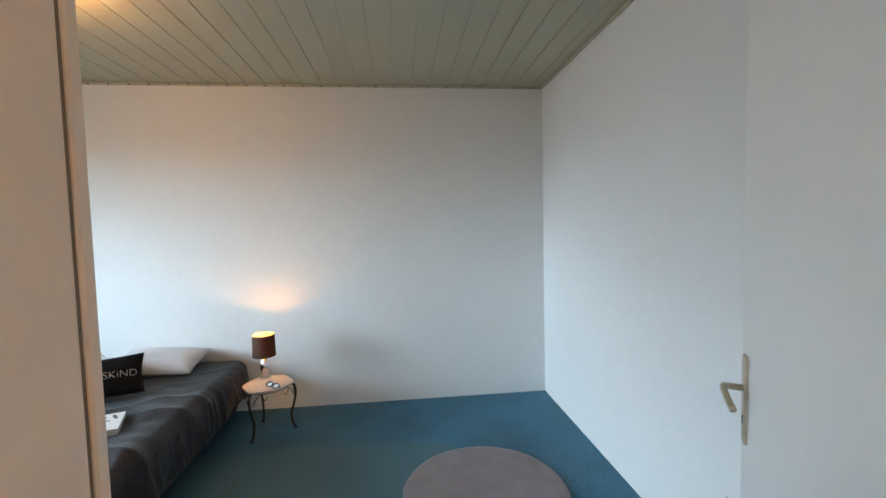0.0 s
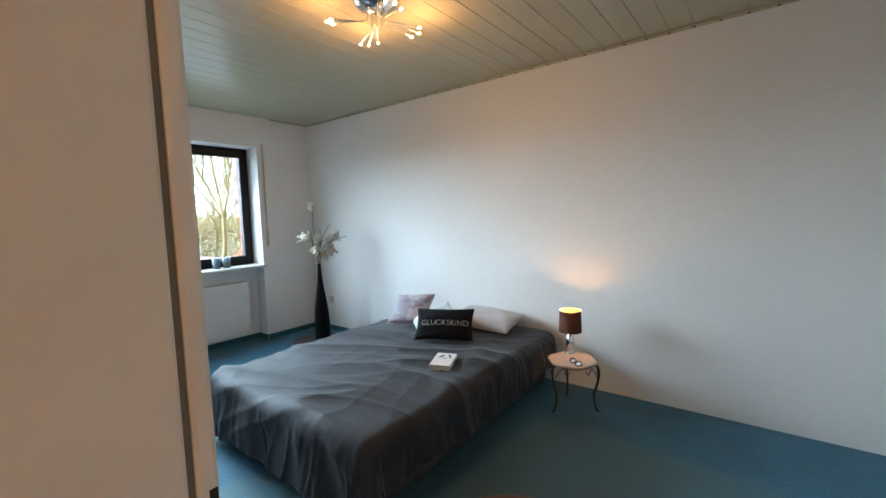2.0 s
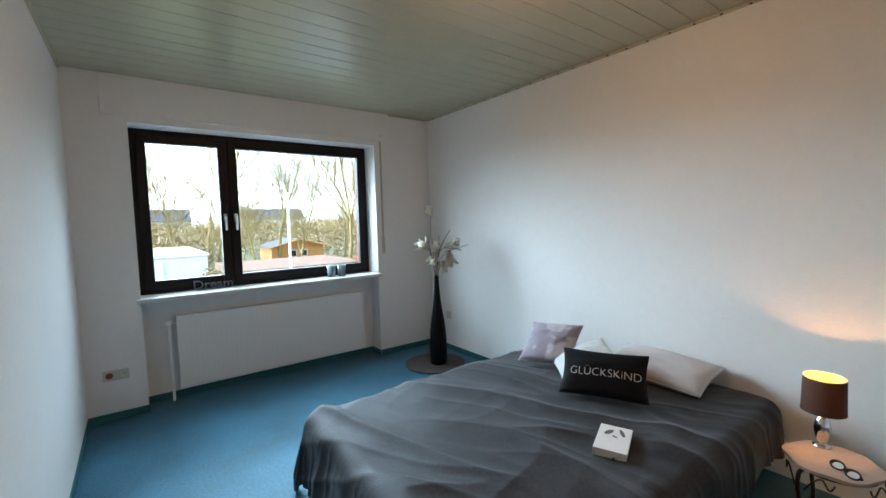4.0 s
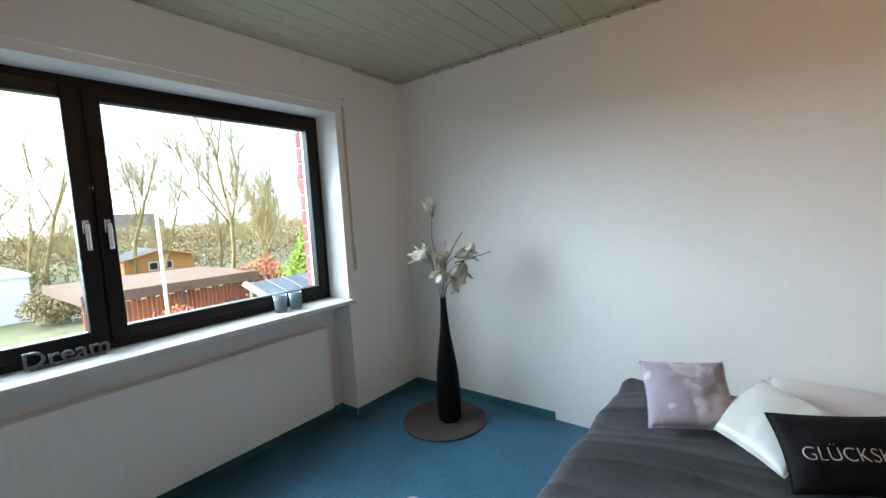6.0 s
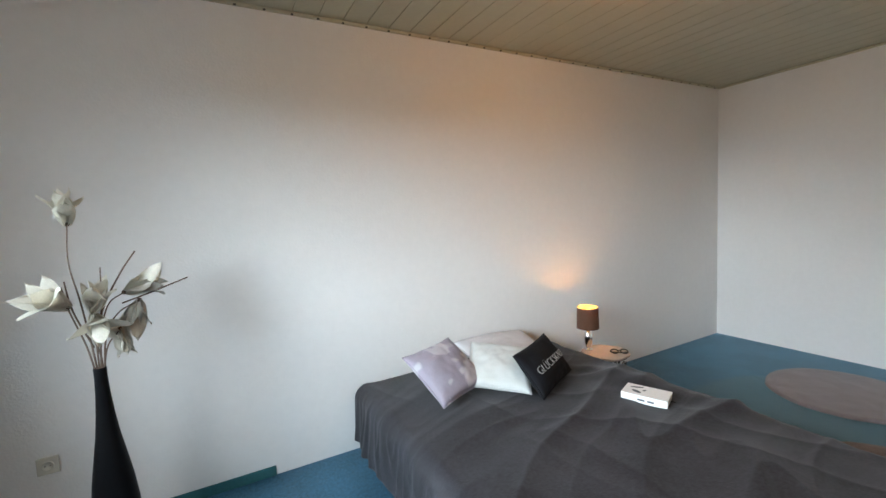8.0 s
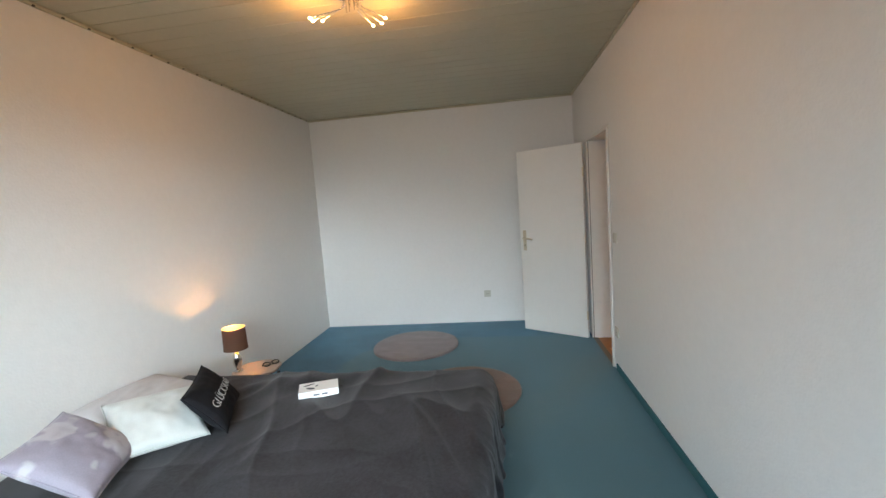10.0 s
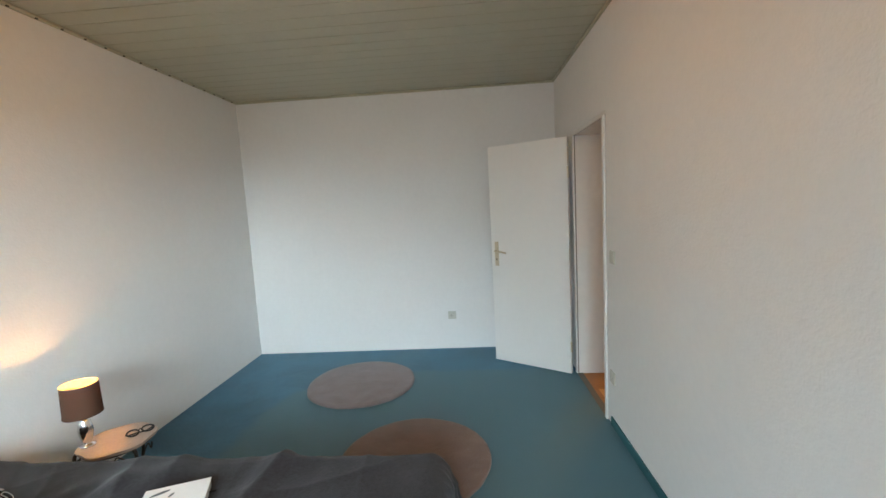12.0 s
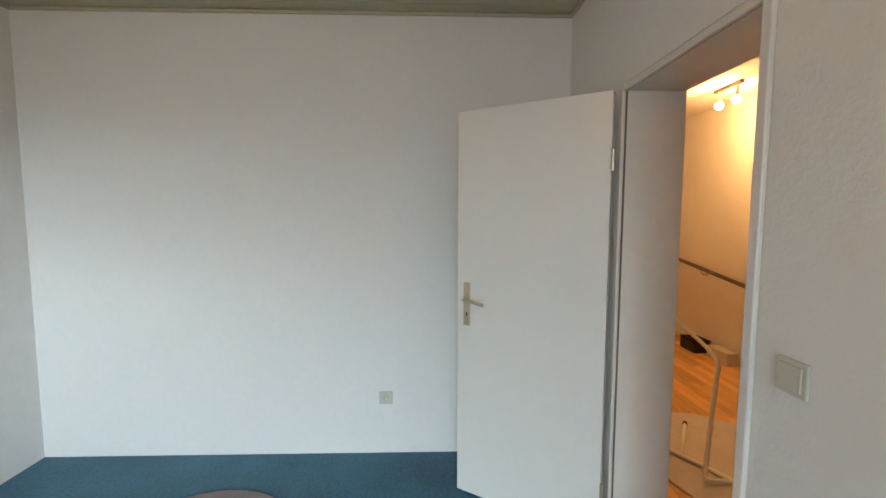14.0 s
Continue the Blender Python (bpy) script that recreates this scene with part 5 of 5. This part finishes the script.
def tree(at, height, seed, lean=0.0, spread=1.0, label="bare mossy winter tree"):
    """A leafless tree: a tapered trunk, limbs and fine twigs."""
    t = thing("bare_tree", pose(*at), label, "tree", "bare winter trees")
    rnd = random.Random(seed)
    trunk, limbs, verts, faces = bmesh.new(), bmesh.new(), [], []

    def limb(p, d, length, r, depth):
        pts = [p]
        dd = d.copy()
        n = 4 if depth < 2 else 3
        for _ in range(n):
            dd = (dd + Vector((rnd.gauss(0, 0.13), rnd.gauss(0, 0.13), rnd.gauss(0.05, 0.08)))).normalized()
            pts.append(pts[-1] + dd * length / n)
        if depth < 3:
            tube(pts, r, 7 if depth == 0 else 5, bm=trunk if depth == 0 else limbs, r_end=r * 0.55)
        else:
            r *= 1.1
            a = dd.orthogonal().normalized() * r
            c = dd.cross(a).normalized() * r
            for q0, q1 in zip(pts, pts[1:]):
                i = len(verts)
                verts.extend([q0 + a, q0 - a * 0.5 + c * 0.87, q0 - a * 0.5 - c * 0.87, q1 + a * 0.6, q1 - a * 0.3 + c * 0.5, q1 - a * 0.3 - c * 0.5])
                faces.extend([(i, i + 1, i + 4, i + 3), (i + 1, i + 2, i + 5, i + 4), (i + 2, i, i + 3, i + 5)])
        if depth >= 5:
            return
        k = (4, 4, 4, 4, 3)[depth]
        for _ in range(k):
            f = rnd.uniform(0.35, 1.0) if depth else rnd.uniform(0.45, 1.0)
            q = pts[min(len(pts) - 1, int(f * n))]
            side = Vector((rnd.gauss(0, 1), rnd.gauss(0, 1), 0)).normalized()
            nd = (dd * 0.85 + side * rnd.uniform(0.45, 0.9) * spread + Vector((0, 0, 0.25))).normalized()
            limb(q, nd, length * rnd.uniform(0.5, 0.72), r * 0.46, depth + 1)
        limb(pts[-1], dd, length * 0.6, r * 0.46, depth + 1)

    limb(Vector((0, 0, 0)), Vector((0.02, lean, 1)).normalized(), height * 0.42, height * 0.0098, 0)
    part("trunk", trunk, BARK, t, smooth=True)
    part("limbs", limbs, BARK, t, smooth=True)
    me = bpy.data.meshes.new("twigs")
    me.from_pydata([tuple(v) for v in verts], [], faces)
    me.materials.append(BARK)
    o = new("twigs", me)
    o.parent = t


for at, hgt, seed, lean, spread in (((-25, 11.6, G), 14.5, 2, -0.05, 0.8), ((-48, 4.3, G), 17.5, 5, 0.0, 1.1), ((-47.5, 7.6, G), 19.0, 9, 0.05, 0.9), ((-48, 1.6, G), 16.0, 11, -0.05, 1.1),
                                    ((-33, 17.5, G), 10.5, 14, 0.08, 1.0), ((-38, 21, G), 11.5, 17, 0.0, 1.0), ((-44, 9.0, G), 9.5, 21, 0.0, 1.0), ((-52, -4, G + 0.5), 11.0, 23, 0.0, 1.0), ((-50, 27, G), 12.0, 26, 0.0, 1.0),
                                    ((-42, 12.0, G), 16.5, 31, 0.0, 0.9), ((-38, 12.5, G), 12.5, 36, -0.03, 0.9), ((-29, 15.4, G), 12.0, 39, 0.05, 0.9), ((-43, 19, G), 13.0, 43, 0.0, 0.9), ((-48, 1.0, G), 12.0, 47, 0.0, 1.0),
                                    ((-36, 5.0, G), 11.5, 52, 0.05, 1.2), ((-45, -1.0, G), 13.5, 58, 0.0, 1.2), ((-40, 9.4, G), 12.5, 61, -0.04, 1.1)):
    tree(at, hgt, seed, lean, spread)



def far_house(x, y, w, label):
    """A house beyond the trees: walls, a pitched roof and windows."""
    z0 = G + 3.4 * (1 - math.exp(-max(0, -x - 48) / 22)) - 0.4
    h = thing("far_house", pose(x, y, z0), label, "house", "houses beyond the trees")
    part("wall", box(-7, 0, -w / 2, w / 2, 0, 3.0), WHITEWALL, h)
    for s in (0, 1):
        bm = bmesh.new()
        ex = 0.4 if s else -7.4
        bm.faces.new([bm.verts.new(p) for p in ((ex, -w / 2 - 0.3, 2.85), (ex, w / 2 + 0.3, 2.85), (-3.5, w / 2 + 0.3, 5.2), (-3.5, -w / 2 - 0.3, 5.2))])
        bmesh.ops.solidify(bm, geom=bm.faces, thickness=0.15)
        part("roof", bm, SLATE, h)
    for i in range(int(w / 2.6)):
        y0 = -w / 2 + 1.0 + i * 2.6
        p = part("window", box(0.0, 0.05, y0, y0 + 1.1, 1.1, 2.3, 0.01), WHITEWALL, h)
        part("pane", box(0.05, 0.055, y0 + 0.1, y0 + 1.0, 1.2, 2.2), BROWN, p)


SLATE = mat("blue-grey roof slates", (0.12, 0.12, 0.135), 0.8, vary=0.15, scale=1.5, fine=10)
far_house(-86, 4.5, 9.0, "white house with slate roof beyond the wood")
far_house(-90, 25.0, 11.0, "long white house with slate roof beyond the wood")

# undergrowth on the bank and far woods
rnd = random.Random(12)
bm = bmesh.new()
for _ in range(300):
    x, y = rnd.uniform(-90, -46), rnd.uniform(-25, 75)
    d = max(0, -x - 48)
    z = G + 3.4 * (1 - math.exp(-d / 22))
    leaf_cloud(bm, (x, y, z + 1.2), (rnd.uniform(2, 4.5), rnd.uniform(3, 6), rnd.uniform(0.8, 2.2)), 330, rnd, 0.13)
tagged(link_mesh("undergrowth", bm, BRUSH), "brown winter undergrowth on the wooded bank", "undergrowth", kind="stuff")
verts, faces = [], []
for _ in range(800):
    x, y = rnd.uniform(-105, -50), rnd.uniform(-60, 110)
    d = max(0, -x - 48)
    base = Vector((x, y, G + 3.4 * (1 - math.exp(-d / 22))))
    hgt = rnd.uniform(2.5, 5.5) * (1.0 + 0.4 * noise.noise(Vector((x * 0.05, y * 0.08, 3))))
    stems = [(base, base + Vector((rnd.gauss(0, 0.4), rnd.gauss(0, 0.4), hgt)), rnd.uniform(0.03, 0.05))]
    for _ in range(20):
        f = rnd.uniform(0.25, 0.95)
        p = stems[0][0].lerp(stems[0][1], f)
        reach = hgt * 0.34 * (1.15 - f)
        q = p + Vector((rnd.gauss(0, 0.7), rnd.gauss(0, 0.7), rnd.uniform(0.5, 1.4))) * reach
        stems.append((p, q, 0.022))
        for _ in range(5):
            o = p.lerp(q, rnd.uniform(0.3, 1.0))
            stems.append((o, o + Vector((rnd.gauss(0, 0.5), rnd.gauss(0, 0.5), rnd.uniform(0.1, 0.8))) * reach * 0.6, 0.014))
    for p, q, r in stems:
        i = len(verts)
        verts.extend([(p.x - r, p.y - r, p.z), (p.x + r, p.y - r, p.z), (p.x, p.y + r, p.z), tuple(q)])
        faces.extend([(i, i + 1, i + 3), (i + 1, i + 2, i + 3), (i + 2, i, i + 3)])
me = bpy.data.meshes.new("far_woods")
me.from_pydata(verts, [], faces)
me.materials.append(BARK)
tagged(new("far_woods", me), "thin bare stems of the far wood", "woods", kind="stuff")
